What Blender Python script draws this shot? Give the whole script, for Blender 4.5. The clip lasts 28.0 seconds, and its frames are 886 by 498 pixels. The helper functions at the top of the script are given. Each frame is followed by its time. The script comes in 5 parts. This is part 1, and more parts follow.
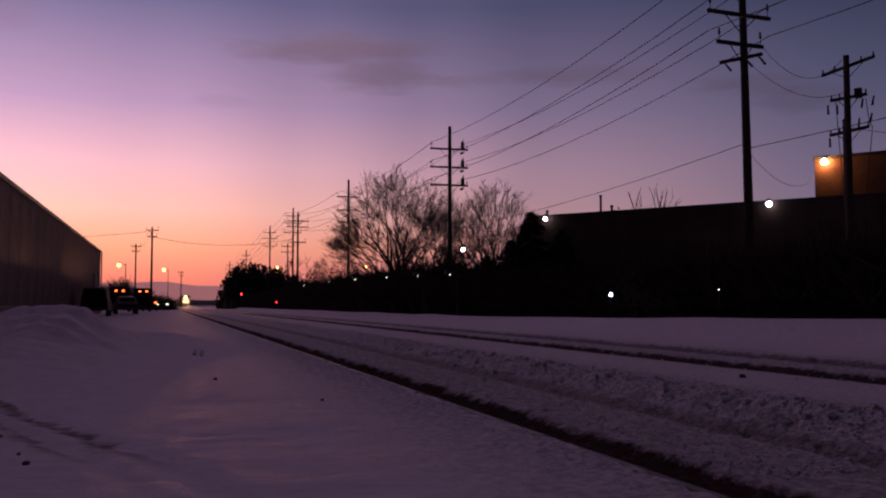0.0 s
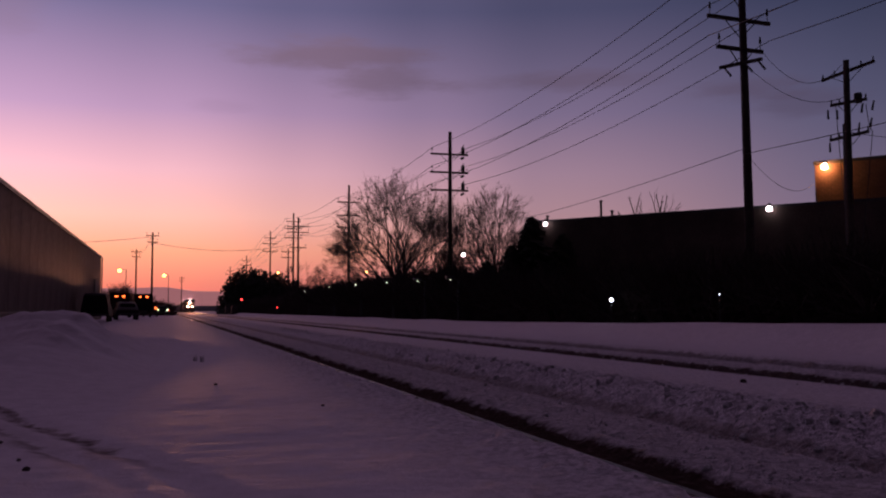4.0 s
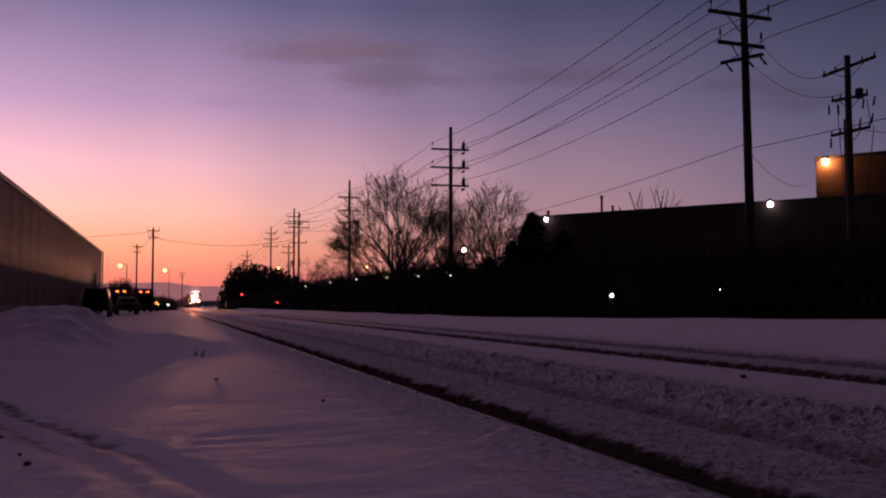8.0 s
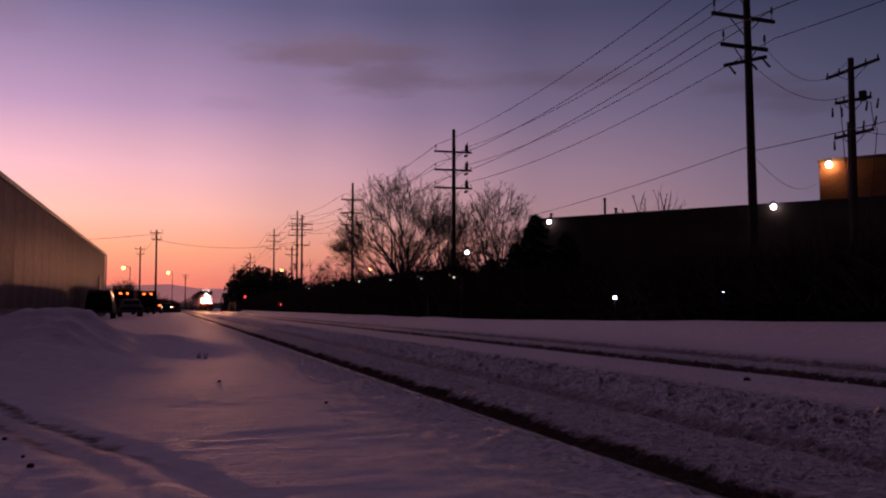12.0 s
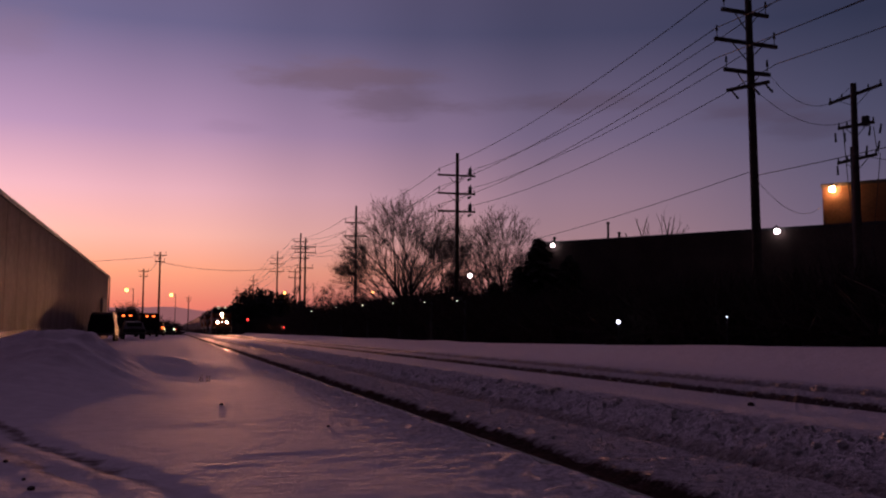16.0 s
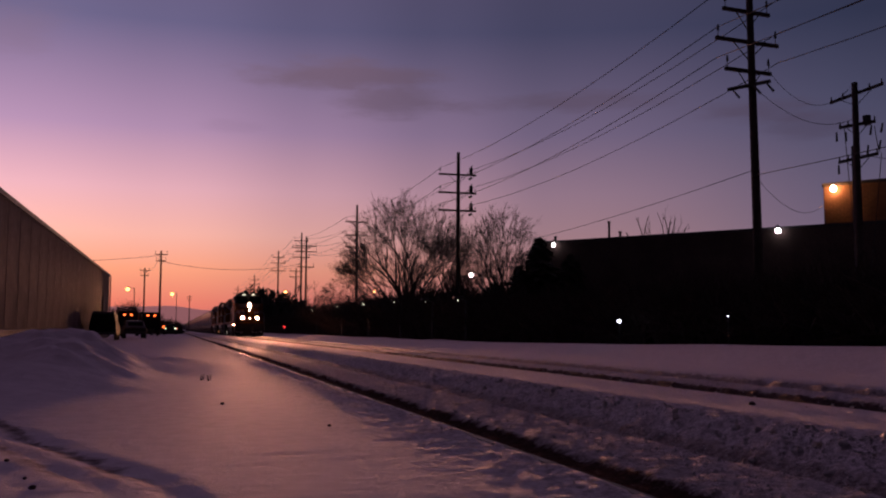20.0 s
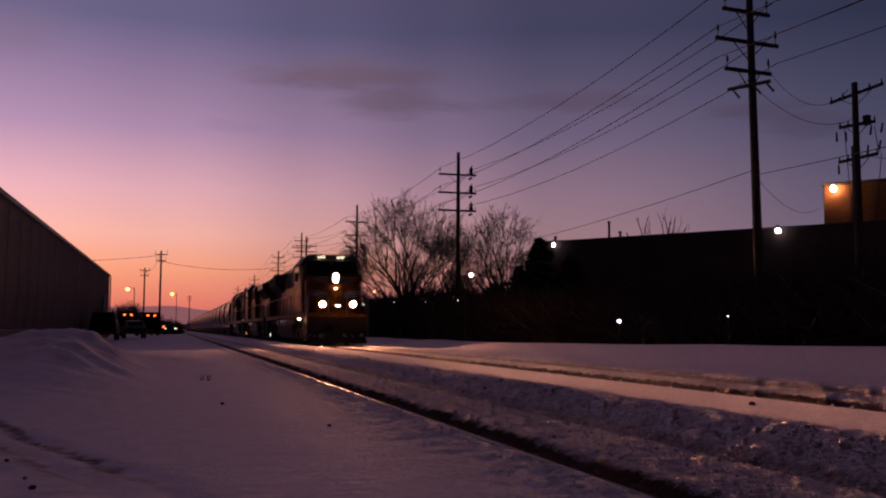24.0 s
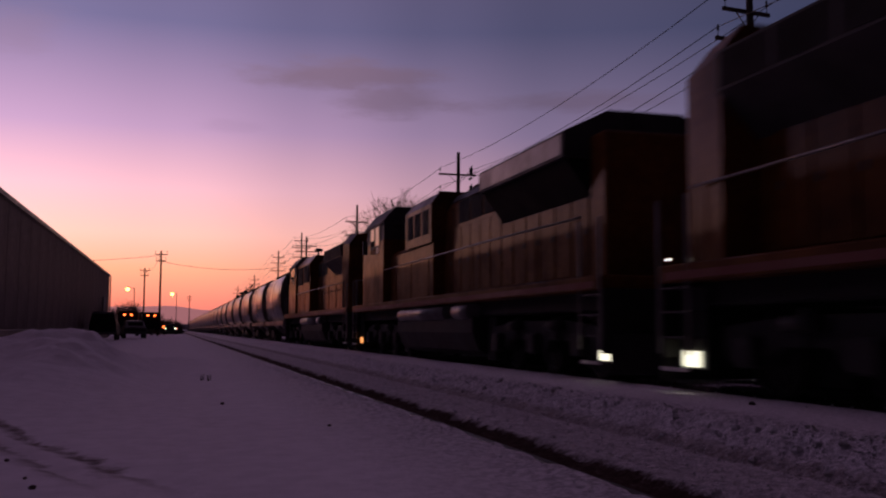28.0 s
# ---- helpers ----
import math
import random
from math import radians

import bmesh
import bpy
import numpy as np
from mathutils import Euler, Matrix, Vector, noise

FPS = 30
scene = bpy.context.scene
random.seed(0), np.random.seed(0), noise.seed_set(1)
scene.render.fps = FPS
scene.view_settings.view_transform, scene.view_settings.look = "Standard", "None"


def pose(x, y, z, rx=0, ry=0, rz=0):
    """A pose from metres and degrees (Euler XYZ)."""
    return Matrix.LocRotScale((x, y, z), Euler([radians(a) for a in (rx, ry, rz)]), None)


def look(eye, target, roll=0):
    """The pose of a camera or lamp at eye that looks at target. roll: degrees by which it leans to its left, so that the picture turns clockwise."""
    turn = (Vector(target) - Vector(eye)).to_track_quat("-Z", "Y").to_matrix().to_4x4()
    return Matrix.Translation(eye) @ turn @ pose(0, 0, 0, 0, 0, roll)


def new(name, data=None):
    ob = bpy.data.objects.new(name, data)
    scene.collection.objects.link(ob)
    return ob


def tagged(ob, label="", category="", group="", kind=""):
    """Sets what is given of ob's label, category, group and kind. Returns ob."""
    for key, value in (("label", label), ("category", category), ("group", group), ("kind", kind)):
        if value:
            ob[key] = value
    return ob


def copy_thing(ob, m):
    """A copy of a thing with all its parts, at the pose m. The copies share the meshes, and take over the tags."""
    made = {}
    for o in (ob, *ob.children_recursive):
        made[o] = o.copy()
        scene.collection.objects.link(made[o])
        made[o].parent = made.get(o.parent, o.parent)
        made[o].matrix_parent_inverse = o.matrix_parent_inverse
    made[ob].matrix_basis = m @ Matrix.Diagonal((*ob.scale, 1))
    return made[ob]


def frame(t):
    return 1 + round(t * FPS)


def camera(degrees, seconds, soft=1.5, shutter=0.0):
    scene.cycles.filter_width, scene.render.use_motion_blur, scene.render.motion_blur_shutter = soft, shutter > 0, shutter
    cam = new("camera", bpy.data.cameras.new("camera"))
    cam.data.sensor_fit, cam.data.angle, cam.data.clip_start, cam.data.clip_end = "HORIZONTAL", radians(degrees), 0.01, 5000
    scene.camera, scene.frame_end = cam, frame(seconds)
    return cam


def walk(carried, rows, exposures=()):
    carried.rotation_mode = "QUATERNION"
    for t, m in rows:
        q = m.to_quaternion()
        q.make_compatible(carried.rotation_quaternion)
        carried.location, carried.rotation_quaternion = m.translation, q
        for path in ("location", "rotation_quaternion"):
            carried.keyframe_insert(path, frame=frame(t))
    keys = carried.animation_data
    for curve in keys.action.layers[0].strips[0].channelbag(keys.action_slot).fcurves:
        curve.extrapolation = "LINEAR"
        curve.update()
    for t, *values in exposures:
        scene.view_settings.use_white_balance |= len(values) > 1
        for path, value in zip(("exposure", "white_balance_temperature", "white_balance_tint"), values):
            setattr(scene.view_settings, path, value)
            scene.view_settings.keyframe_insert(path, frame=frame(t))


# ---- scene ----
# ---- camera: stands still on a low tripod, nudged and tilted by hand ----
EYE = (0.0, 0.0, 0.79)
cam = camera(49.5, 28.0, soft=2.1, shutter=0.5)


def aim(turn, lift, roll):
    """Turn to the right of the track's direction (+y), lift above level, lean, in degrees."""
    a, b = radians(turn), radians(lift)
    way = Vector((math.sin(a) * math.cos(b), math.cos(a) * math.cos(b), math.sin(b)))
    return look(EYE, Vector(EYE) + way * 10.0, roll)


AIMS = [
    (0.0, 16.110, 3.333, 0.000), (0.5, 16.167, 3.496, -0.029), (1.0, 16.144, 3.656, -0.053),
    (1.5, 16.135, 3.671, -0.074), (2.0, 16.141, 3.707, -0.100), (2.5, 16.122, 3.709, -0.085),
    (3.0, 16.116, 3.695, -0.105), (3.5, 16.094, 3.681, -0.089), (4.5, 16.088, 3.610, -0.060),
    (5.5, 16.081, 3.537, -0.036), (6.0, 16.064, 3.395, -0.018), (6.5, 16.049, 3.373, 0.000),
    (7.0, 16.055, 3.361, -0.018), (7.5, 16.055, 3.361, -0.018), (8.0, 16.051, 3.361, -0.018),
    (8.5, 16.035, 3.413, -0.015), (9.0, 16.069, 3.486, 0.000), (9.5, 16.058, 3.518, 0.000),
    (10.0, 16.053, 3.642, 0.000), (10.5, 16.033, 3.483, 0.017), (11.0, 16.009, 3.486, 0.030),
    (11.5, 15.892, 3.416, 0.025), (12.0, 15.871, 3.502, 0.029), (12.2, 15.831, 3.552, 0.040),
    (12.3, 15.800, 3.622, 0.060), (12.4, 15.615, 4.460, 0.220), (12.5, 15.569, 4.944, 0.270),
    (12.7, 15.620, 4.920, 0.260), (13.5, 15.690, 4.870, 0.245), (14.5, 15.719, 4.851, 0.237),
    (15.5, 15.694, 4.865, 0.230), (16.0, 15.676, 4.893, 0.250), (16.5, 15.700, 4.850, 0.250),
    (17.0, 15.666, 4.903, 0.240), (18.0, 15.659, 4.897, 0.245), (18.5, 15.634, 4.900, 0.245),
    (19.0, 15.619, 4.846, 0.266), (28.0, 15.619, 4.846, 0.266)]
walk(cam, [(t, aim(a, b, c)) for t, a, b, c in AIMS],
     [(0.0, 0.36), (8.0, 0.33), (12.0, 0.26), (17.0, 0.13), (21.0, 0.06), (24.0, 0.0), (26.0, 0.0), (26.5, 0.20), (27.0, 0.44), (28.0, 0.50)])

# ---- dusk sky ----
world = bpy.data.worlds.new("dusk_sky")
scene.world = world
world.use_nodes = True


class Nodes:
    """Short hand for building a node tree."""

    def __init__(self, tree):
        self.tree, self.links = tree, tree.links

    def add(self, kind, **inputs):
        n = self.tree.nodes.new(kind)
        for k, v in inputs.items():
            if k.startswith("p_"):
                self.put(n, k[2:], v)
        return n

    def put(self, n, key, v):
        sock = n.inputs[int(key) if key.isdigit() else key.replace("_", " ")]
        if isinstance(v, bpy.types.NodeSocket):
            self.links.new(v, sock)
        else:
            sock.default_value = v

    def math(self, op, a, b=0.0, c=0.0, clamp=False):
        n = self.tree.nodes.new("ShaderNodeMath")
        n.operation, n.use_clamp = op, clamp
        for i, v in enumerate((a, b, c)):
            self.put(n, str(i), v)
        return n.outputs[0]

    def ramp(self, fac, stops, mode="LINEAR"):
        n = self.tree.nodes.new("ShaderNodeValToRGB")
        n.color_ramp.interpolation = mode
        els = n.color_ramp.elements
        while len(els) < len(stops):
            els.new(0.5)
        for e, (p, c) in zip(els, stops):
            e.position = p
            e.color = (c, c, c, 1) if isinstance(c, float) else (*c, 1)
        self.links.new(fac, n.inputs[0])
        return n.outputs[0]

    def mix(self, fac, a, b, blend="MIX"):
        n = self.tree.nodes.new("ShaderNodeMix")
        n.data_type, n.blend_type = "RGBA", blend
        for i, v in ((0, fac), (6, a), (7, b)):
            if isinstance(v, bpy.types.NodeSocket):
                self.links.new(v, n.inputs[i])
            else:
                n.inputs[i].default_value = v if i == 0 else (*v, 1)
        return n.outputs[2]

    def noise(self, vec, scale, detail=4.0, rough=0.55):
        n = self.tree.nodes.new("ShaderNodeTexNoise")
        n.inputs["Scale"].default_value = scale
        n.inputs["Detail"].default_value = detail
        n.inputs["Roughness"].default_value = rough
        if vec is not None:
            self.links.new(vec, n.inputs["Vector"])
        return n.outputs[0]


SUNSET = radians(-15)          # the glow's direction, left of the track
wn = Nodes(world.node_tree)
wt = world.node_tree
wdir = wn.add("ShaderNodeTexCoord").outputs["Generated"]
sep = wn.add("ShaderNodeSeparateXYZ", p_0=wdir)
dx, dy, dz = sep.outputs
flat = wn.math("SQRT", wn.math("ADD", wn.math("MULTIPLY", dx, dx), wn.math("MULTIPLY", dy, dy)))
cosg = wn.math("DIVIDE", wn.math("ADD", wn.math("MULTIPLY", dx, math.sin(SUNSET)),
                                 wn.math("MULTIPLY", dy, math.cos(SUNSET))), wn.math("MAXIMUM", flat, 0.001))
west = wn.ramp(dz, [(0.0, (0.72, 0.17, 0.14)), (0.025, (0.92, 0.22, 0.14)), (0.06, (1.1, 0.40, 0.22)), (0.095, (1.06, 0.51, 0.41)),
                    (0.14, (0.87, 0.46, 0.52)), (0.20, (0.48, 0.29, 0.46)), (0.30, (0.160, 0.135, 0.262)),
                    (0.5, (0.138, 0.082, 0.146)), (1.0, (0.150, 0.082, 0.158))])
east = wn.ramp(dz, [(0.0, (0.17, 0.10, 0.14)), (0.10, (0.125, 0.100, 0.165)), (0.20, (0.066, 0.067, 0.124)),
                    (0.30, (0.027, 0.032, 0.068)), (0.5, (0.056, 0.043, 0.073)), (1.0, (0.150, 0.082, 0.158))])
near_glow = wn.ramp(cosg, [(0.0, 0.0), (0.57, 0.02), (0.80, 0.215), (0.866, 0.37), (0.923, 0.58), (0.97, 0.84), (1.0, 1.0)], "EASE")
behind = wn.ramp(wn.math("MULTIPLY_ADD", cosg, 0.5, 0.5), [(0.0, 0.07), (0.52, 0.14), (0.66, 0.45), (0.80, 1.0)])
sky = wn.mix(near_glow, wn.mix(1.0, east, behind, "MULTIPLY"), west)
# thin dark cloud bars: (direction and height in degrees, half width, half height, weight)
azim = wn.math("ARCTAN2", dx, dy)
cmap = wn.add("ShaderNodeMapping", p_0=wdir)
cmap.inputs["Scale"].default_value = (5.0, 5.0, 22.0)
puff = wn.noise(cmap.outputs[0], 1.6, 6.0, 0.62)
for az0, el0, half, tall, weight in ((10.2, 15.0, 7.5, 1.1, 0.9), (12.6, 13.7, 4.0, 1.2, 0.75), (22.5, 13.4, 8.5, 0.8, 0.65), (33.5, 12.4, 5.5, 0.8, 0.65),
                                     (37.5, 11.5, 4.0, 1.2, 0.5), (2.6, 11.8, 2.6, 0.6, 0.12), (-9.0, 16.0, 4.0, 2.0, 0.3)):
    u = wn.math("DIVIDE", wn.math("SUBTRACT", azim, radians(az0)), radians(half))
    v = wn.math("DIVIDE", wn.math("SUBTRACT", dz, math.sin(radians(el0))), math.sin(radians(tall)))
    d2 = wn.math("SQRT", wn.math("ADD", wn.math("MULTIPLY", u, u), wn.math("MULTIPLY", v, v)))
    d2 = wn.math("ADD", d2, wn.math("MULTIPLY_ADD", puff, -2.2, 1.1))
    sky = wn.mix(wn.math("MULTIPLY", wn.ramp(d2, [(0.2, 1.0), (1.0, 0.0)], "EASE"), weight), sky,
                 wn.mix(near_glow, (0.062, 0.048, 0.085), (0.24, 0.15, 0.22)))
bg = wt.nodes["Background"]
wt.links.new(sky, bg.inputs["Color"])
bg.inputs["Strength"].default_value = 1.0


# ---- materials ----
def material(name, base, rough=0.6, metal=0.0, vary=0.12, grain=30.0, stain=None, stain_scale=1.5, bump=0.15, bump_scale=60.0,
             per_object=0.0, spec=0.5, coat=0.0):
    m = bpy.data.materials.new(name)
    m.use_nodes = True
    n = Nodes(m.node_tree)
    b = m.node_tree.nodes["Principled BSDF"]
    co = n.add("ShaderNodeTexCoord").outputs["Object"]
    fine = n.noise(co, grain, 5.0, 0.6)
    big = n.noise(co, stain_scale, 4.0, 0.6)
    dark = tuple(c * (1 - vary * 1.6) for c in base)
    light = tuple(min(1.0, c * (1 + vary)) for c in base)
    col = n.ramp(fine, [(0.3, dark), (0.7, light)])
    if stain:
        col = n.mix(n.ramp(big, [(0.42, 0.0), (0.70, 0.85)]), col, stain)
    if per_object:
        r = n.add("ShaderNodeObjectInfo").outputs["Random"]
        col = n.mix(1.0, col, n.ramp(r, [(0.0, 1.0 - per_object), (1.0, 1.0)]), "MULTIPLY")
    m.node_tree.links.new(col, b.inputs["Base Color"])
    n.links.new(n.ramp(big, [(0.3, max(0.02, rough - 0.12)), (0.7, min(1.0, rough + 0.12))]), b.inputs["Roughness"])
    b.inputs["Metallic"].default_value = metal
    b.inputs["Specular IOR Level"].default_value = spec
    b.inputs["Coat Weight"].default_value = coat
    b.inputs["Coat Roughness"].default_value = 0.07
    if bump:
        bp = n.add("ShaderNodeBump")
        bp.inputs["Strength"].default_value = bump
        bp.inputs["Distance"].default_value = 0.02
        n.links.new(n.noise(co, bump_scale, 4.0), bp.inputs["Height"])
        n.links.new(bp.outputs[0], b.inputs["Normal"])
        n.links.new(bp.outputs[0], b.inputs["Coat Normal"])
    return m


def glow(name, color, strength):
    m = bpy.data.materials.new(name)
    m.use_nodes = True
    b = m.node_tree.nodes["Principled BSDF"]
    b.inputs["Base Color"].default_value = (0.8, 0.8, 0.8, 1)
    b.inputs["Emission Color"].default_value = (*color, 1)
    b.inputs["Emission Strength"].default_value = strength
    return m


def snow_material(name, base, lanes, soil_dark=(), wet=()):
    """Snow: wind-packed crust with faint ripples; inside the lanes (across the track) it is churned and crumbly, darker
    in its hollows; further lanes are soiled.
    """
    m = bpy.data.materials.new(name)
    m.use_nodes = True
    n = Nodes(m.node_tree)
    b = m.node_tree.nodes["Principled BSDF"]
    co = n.add("ShaderNodeTexCoord").outputs["Object"]
    px = n.add("ShaderNodeSeparateXYZ", p_0=co).outputs[0]
    wavy = n.math("ADD", px, n.math("MULTIPLY_ADD", n.noise(co, 1.7, 4.0), 0.7, -0.35))
    churned = n.ramp(n.math("MULTIPLY_ADD", wavy, 1.0 / 24.0, 0.5), [((x + 12.0) / 24.0, v) for x, v in lanes])
    big = n.noise(co, 0.35, 5.0, 0.6)
    mid = n.noise(co, 5.0, 6.0, 0.65)
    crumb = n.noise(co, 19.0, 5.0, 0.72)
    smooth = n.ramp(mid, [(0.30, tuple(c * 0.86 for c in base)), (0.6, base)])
    # the crumb noise also drives the bump: hollows come out darker, tops lighter
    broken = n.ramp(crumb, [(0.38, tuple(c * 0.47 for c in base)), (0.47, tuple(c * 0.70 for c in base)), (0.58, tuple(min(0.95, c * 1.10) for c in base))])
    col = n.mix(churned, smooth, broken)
    col = n.mix(n.ramp(big, [(0.45, 0.0), (0.75, 0.18)]), col, tuple(c * s for c, s in zip(base, (0.74, 0.70, 0.70))))
    if soil_dark:
        # cinders and slush carried along the siding, and a dark line at the shoulder's foot
        edge = n.math("ADD", px, n.math("MULTIPLY_ADD", n.noise(co, 5.0, 5.0, 0.7), 0.36, -0.18))
        darkened = n.ramp(n.math("MULTIPLY_ADD", edge, 1.0 / 8.0, -0.25), [((x - 2.0) / 8.0, v) for x, v in soil_dark])
        darkened = n.math("MULTIPLY", darkened, n.ramp(n.noise(co, 11.0, 5.0, 0.7), [(0.32, 0.45), (0.6, 1.0)]))
        # two slanting dark streaks left of the siding
        py = n.add("ShaderNodeSeparateXYZ", p_0=co).outputs[1]
        slant = n.math("ADD", px, n.math("MULTIPLY_ADD", py, 0.36, 0.22 - 0.36 * 5.7))
        slant = n.math("ADD", slant, n.math("MULTIPLY_ADD", n.noise(co, 1.6, 5.0, 0.65), 0.5, -0.25))
        streak = n.ramp(n.math("MULTIPLY_ADD", slant, 0.5, 0.5), [(0.27, 0.0), (0.31, 0.35), (0.345, 0.8), (0.37, 0.15), (0.44, 0.1), (0.485, 0.95), (0.51, 0.95), (0.54, 0.0)])
        span = n.math("MULTIPLY", n.ramp(n.math("MULTIPLY", py, 0.05), [(0.255, 0.0), (0.30, 1.0), (0.44, 1.0), (0.50, 0.0)]), n.ramp(n.noise(co, 4.0, 5.0, 0.7), [(0.32, 0.1), (0.54, 1.0)]))
        darkened = n.math("MAXIMUM", darkened, n.math("MULTIPLY", streak, span))
        col = n.mix(darkened, col, n.ramp(crumb, [(0.35, (0.10, 0.075, 0.07)), (0.68, (0.36, 0.30, 0.29))]))
    if wet:
        rag = n.math("ADD", px, n.math("MULTIPLY_ADD", n.noise(co, 9.0, 5.0, 0.75), 0.20, -0.10))
        bare = None
        for mid_x, half, weight in wet:
            off = n.math("ABSOLUTE", n.math("SUBTRACT", rag, mid_x))
            one = n.ramp(n.math("MULTIPLY", off, 2.0), [((half - 0.035) * 2, weight), ((half + 0.035) * 2, 0.0)])
            bare = one if bare is None else n.math("MAXIMUM", bare, one)
        col = n.mix(bare, col, n.ramp(crumb, [(0.34, (0.045, 0.029, 0.026)), (0.58, (0.090, 0.062, 0.056)), (0.72, (0.22, 0.17, 0.16))]))
    n.links.new(col, b.inputs["Base Color"])
    n.links.new(n.ramp(mid, [(0.3, 0.7), (0.7, 0.95)]), b.inputs["Roughness"])
    gloss = n.math("MULTIPLY_ADD", churned, 0.45, 0.02)
    n.links.new(n.math("MULTIPLY", gloss, n.math("SUBTRACT", 1.0, bare)) if wet else gloss, b.inputs["Specular IOR Level"])
    ripple = n.add("ShaderNodeMapping", p_0=co)
    ripple.inputs["Scale"].default_value = (0.7, 2.6, 1.0)
    h = n.math("ADD", n.math("MULTIPLY", n.noise(ripple.outputs[0], 3.2, 4.0), 0.45), n.math("MULTIPLY", mid, 0.55))
    h = n.math("ADD", h, n.math("MULTIPLY", n.noise(co, 60.0, 3.0), 0.15))
    h = n.math("ADD", h, n.math("MULTIPLY", n.math("MULTIPLY", crumb, churned), 1.9))
    bp = n.add("ShaderNodeBump")
    bp.inputs["Strength"].default_value = 0.7
    bp.inputs["Distance"].default_value = 0.06
    n.links.new(h, bp.inputs["Height"])
    n.links.new(bp.outputs[0], b.inputs["Normal"])
    return m


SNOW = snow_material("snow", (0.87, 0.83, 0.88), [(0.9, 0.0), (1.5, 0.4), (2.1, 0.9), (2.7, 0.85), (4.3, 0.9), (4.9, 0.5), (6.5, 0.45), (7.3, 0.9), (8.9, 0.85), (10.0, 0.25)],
                     [(2.50, 0.0), (2.60, 0.38), (3.40, 0.34), (3.62, 0.45), (3.72, 0.95), (3.82, 0.85), (3.90, 0.05), (4.6, 0.02), (5.0, 0.0), (6.9, 0.0), (7.1, 0.55), (7.45, 0.35), (8.1, 0.1), (8.3, 0.6), (8.6, 0.3), (8.9, 0.0)],
                     [(2.48, 0.205, 1.0), (7.29, 0.20, 0.95), (8.74, 0.11, 0.6)])
CRUMB = snow_material("churned_snow", (0.80, 0.79, 0.82), [(-11.0, 0.8), (11.0, 0.8)])
DIRT = material("wet_ballast", (0.070, 0.046, 0.040), 0.9, vary=0.45, grain=25, stain=(0.11, 0.08, 0.075), stain_scale=9.0, bump=0.9, bump_scale=40)
RAILTOP = material("polished_rail", (0.045, 0.034, 0.027), 0.46, 1.0, vary=0.2, grain=8, bump=0.05)
RAILRUST = material("rusty_rail", (0.06, 0.032, 0.02), 0.8, vary=0.3, bump=0.3)
POLE = material("weathered_pole_wood", (0.060, 0.045, 0.035), 0.85, vary=0.3, grain=14, stain=(0.03, 0.024, 0.02), bump=0.5)
HARDWARE = material("dark_hardware", (0.05, 0.05, 0.055), 0.5, 0.3, vary=0.2)
WIRE = material("wire", (0.03, 0.03, 0.032), 0.5, 0.4, bump=0)
BARK = material("winter_bark", (0.055, 0.042, 0.035), 0.9, vary=0.3, grain=10, bump=0.6)
TWIG = material("bare_twigs", (0.060, 0.043, 0.036), 0.9, vary=0.2, bump=0)
NEEDLE = material("spruce_needles", (0.035, 0.042, 0.030), 0.85, vary=0.4, grain=6, bump=0.3)
BRUSH = material("dead_brush", (0.045, 0.032, 0.027), 0.9, vary=0.4, grain=5, bump=0)
SIDING = material("ribbed_metal_siding", (0.21, 0.155, 0.14), 0.65, 0.0, vary=0.15, grain=3, stain=(0.15, 0.11, 0.095), stain_scale=0.4, bump=0, per_object=0.10)
PLINTH = material("concrete_plinth", (0.25, 0.23, 0.22), 0.85, vary=0.15, stain=(0.15, 0.13, 0.12))
BRICKM = material("tan_brick", (0.17, 0.088, 0.052), 0.85, vary=0.25, grain=12, stain=(0.14, 0.07, 0.045), stain_scale=0.6, bump=0.4, per_object=0.25)
DARKWALL = material("dark_brick_wall", (0.065, 0.042, 0.036), 0.9, vary=0.3, grain=9, stain=(0.035, 0.026, 0.022), stain_scale=0.4, bump=0.4)
ROOFING = material("tar_roof", (0.04, 0.04, 0.042), 0.9, vary=0.2)
GLASS = material("dark_glass", (0.010, 0.011, 0.013), 0.10, 0.0, vary=0.1, bump=0, spec=0.35)
CARGLASS = material("grimy_car_glass", (0.010, 0.011, 0.013), 0.5, 0.0, vary=0.1, bump=0, spec=0.08)
HILL = material("distant_woods", (0.05, 0.045, 0.06), 1.0, vary=0.3, grain=0.02, bump=0)
YELLOW = material("grimy_yellow_paint", (0.165, 0.056, 0.012), 0.55, vary=0.16, grain=9, stain=(0.06, 0.023, 0.010), stain_scale=1.1, bump=0.10, bump_scale=2.2, spec=0.05, coat=0.15)
SILVER = material("dull_silver_paint", (0.20, 0.19, 0.19), 0.42, 0.3, vary=0.12, grain=6, stain=(0.14, 0.12, 0.11), stain_scale=1.4, bump=0.04)
GREYP = material("grey_roof_paint", (0.065, 0.06, 0.06), 0.65, vary=0.15, grain=6, stain=(0.035, 0.032, 0.032), stain_scale=1.0, bump=0.05, spec=0.25)
BLACKP = material("black_underframe", (0.014, 0.012, 0.012), 0.8, vary=0.35, grain=12, stain=(0.024, 0.020, 0.018), stain_scale=2.0, bump=0.2)
GRILLE = material("dark_grille", (0.014, 0.013, 0.013), 0.8, 0.0, vary=0.4, grain=60, bump=0.6, bump_scale=90, spec=0.15)
REDP = material("red_stripe_paint", (0.16, 0.018, 0.014), 0.65, vary=0.1)
BLUEP = material("blue_grey_paint", (0.10, 0.14, 0.24), 0.4, vary=0.1)
WHITEP = material("white_paint", (0.72, 0.71, 0.68), 0.45, vary=0.08, stain=(0.45, 0.43, 0.40))
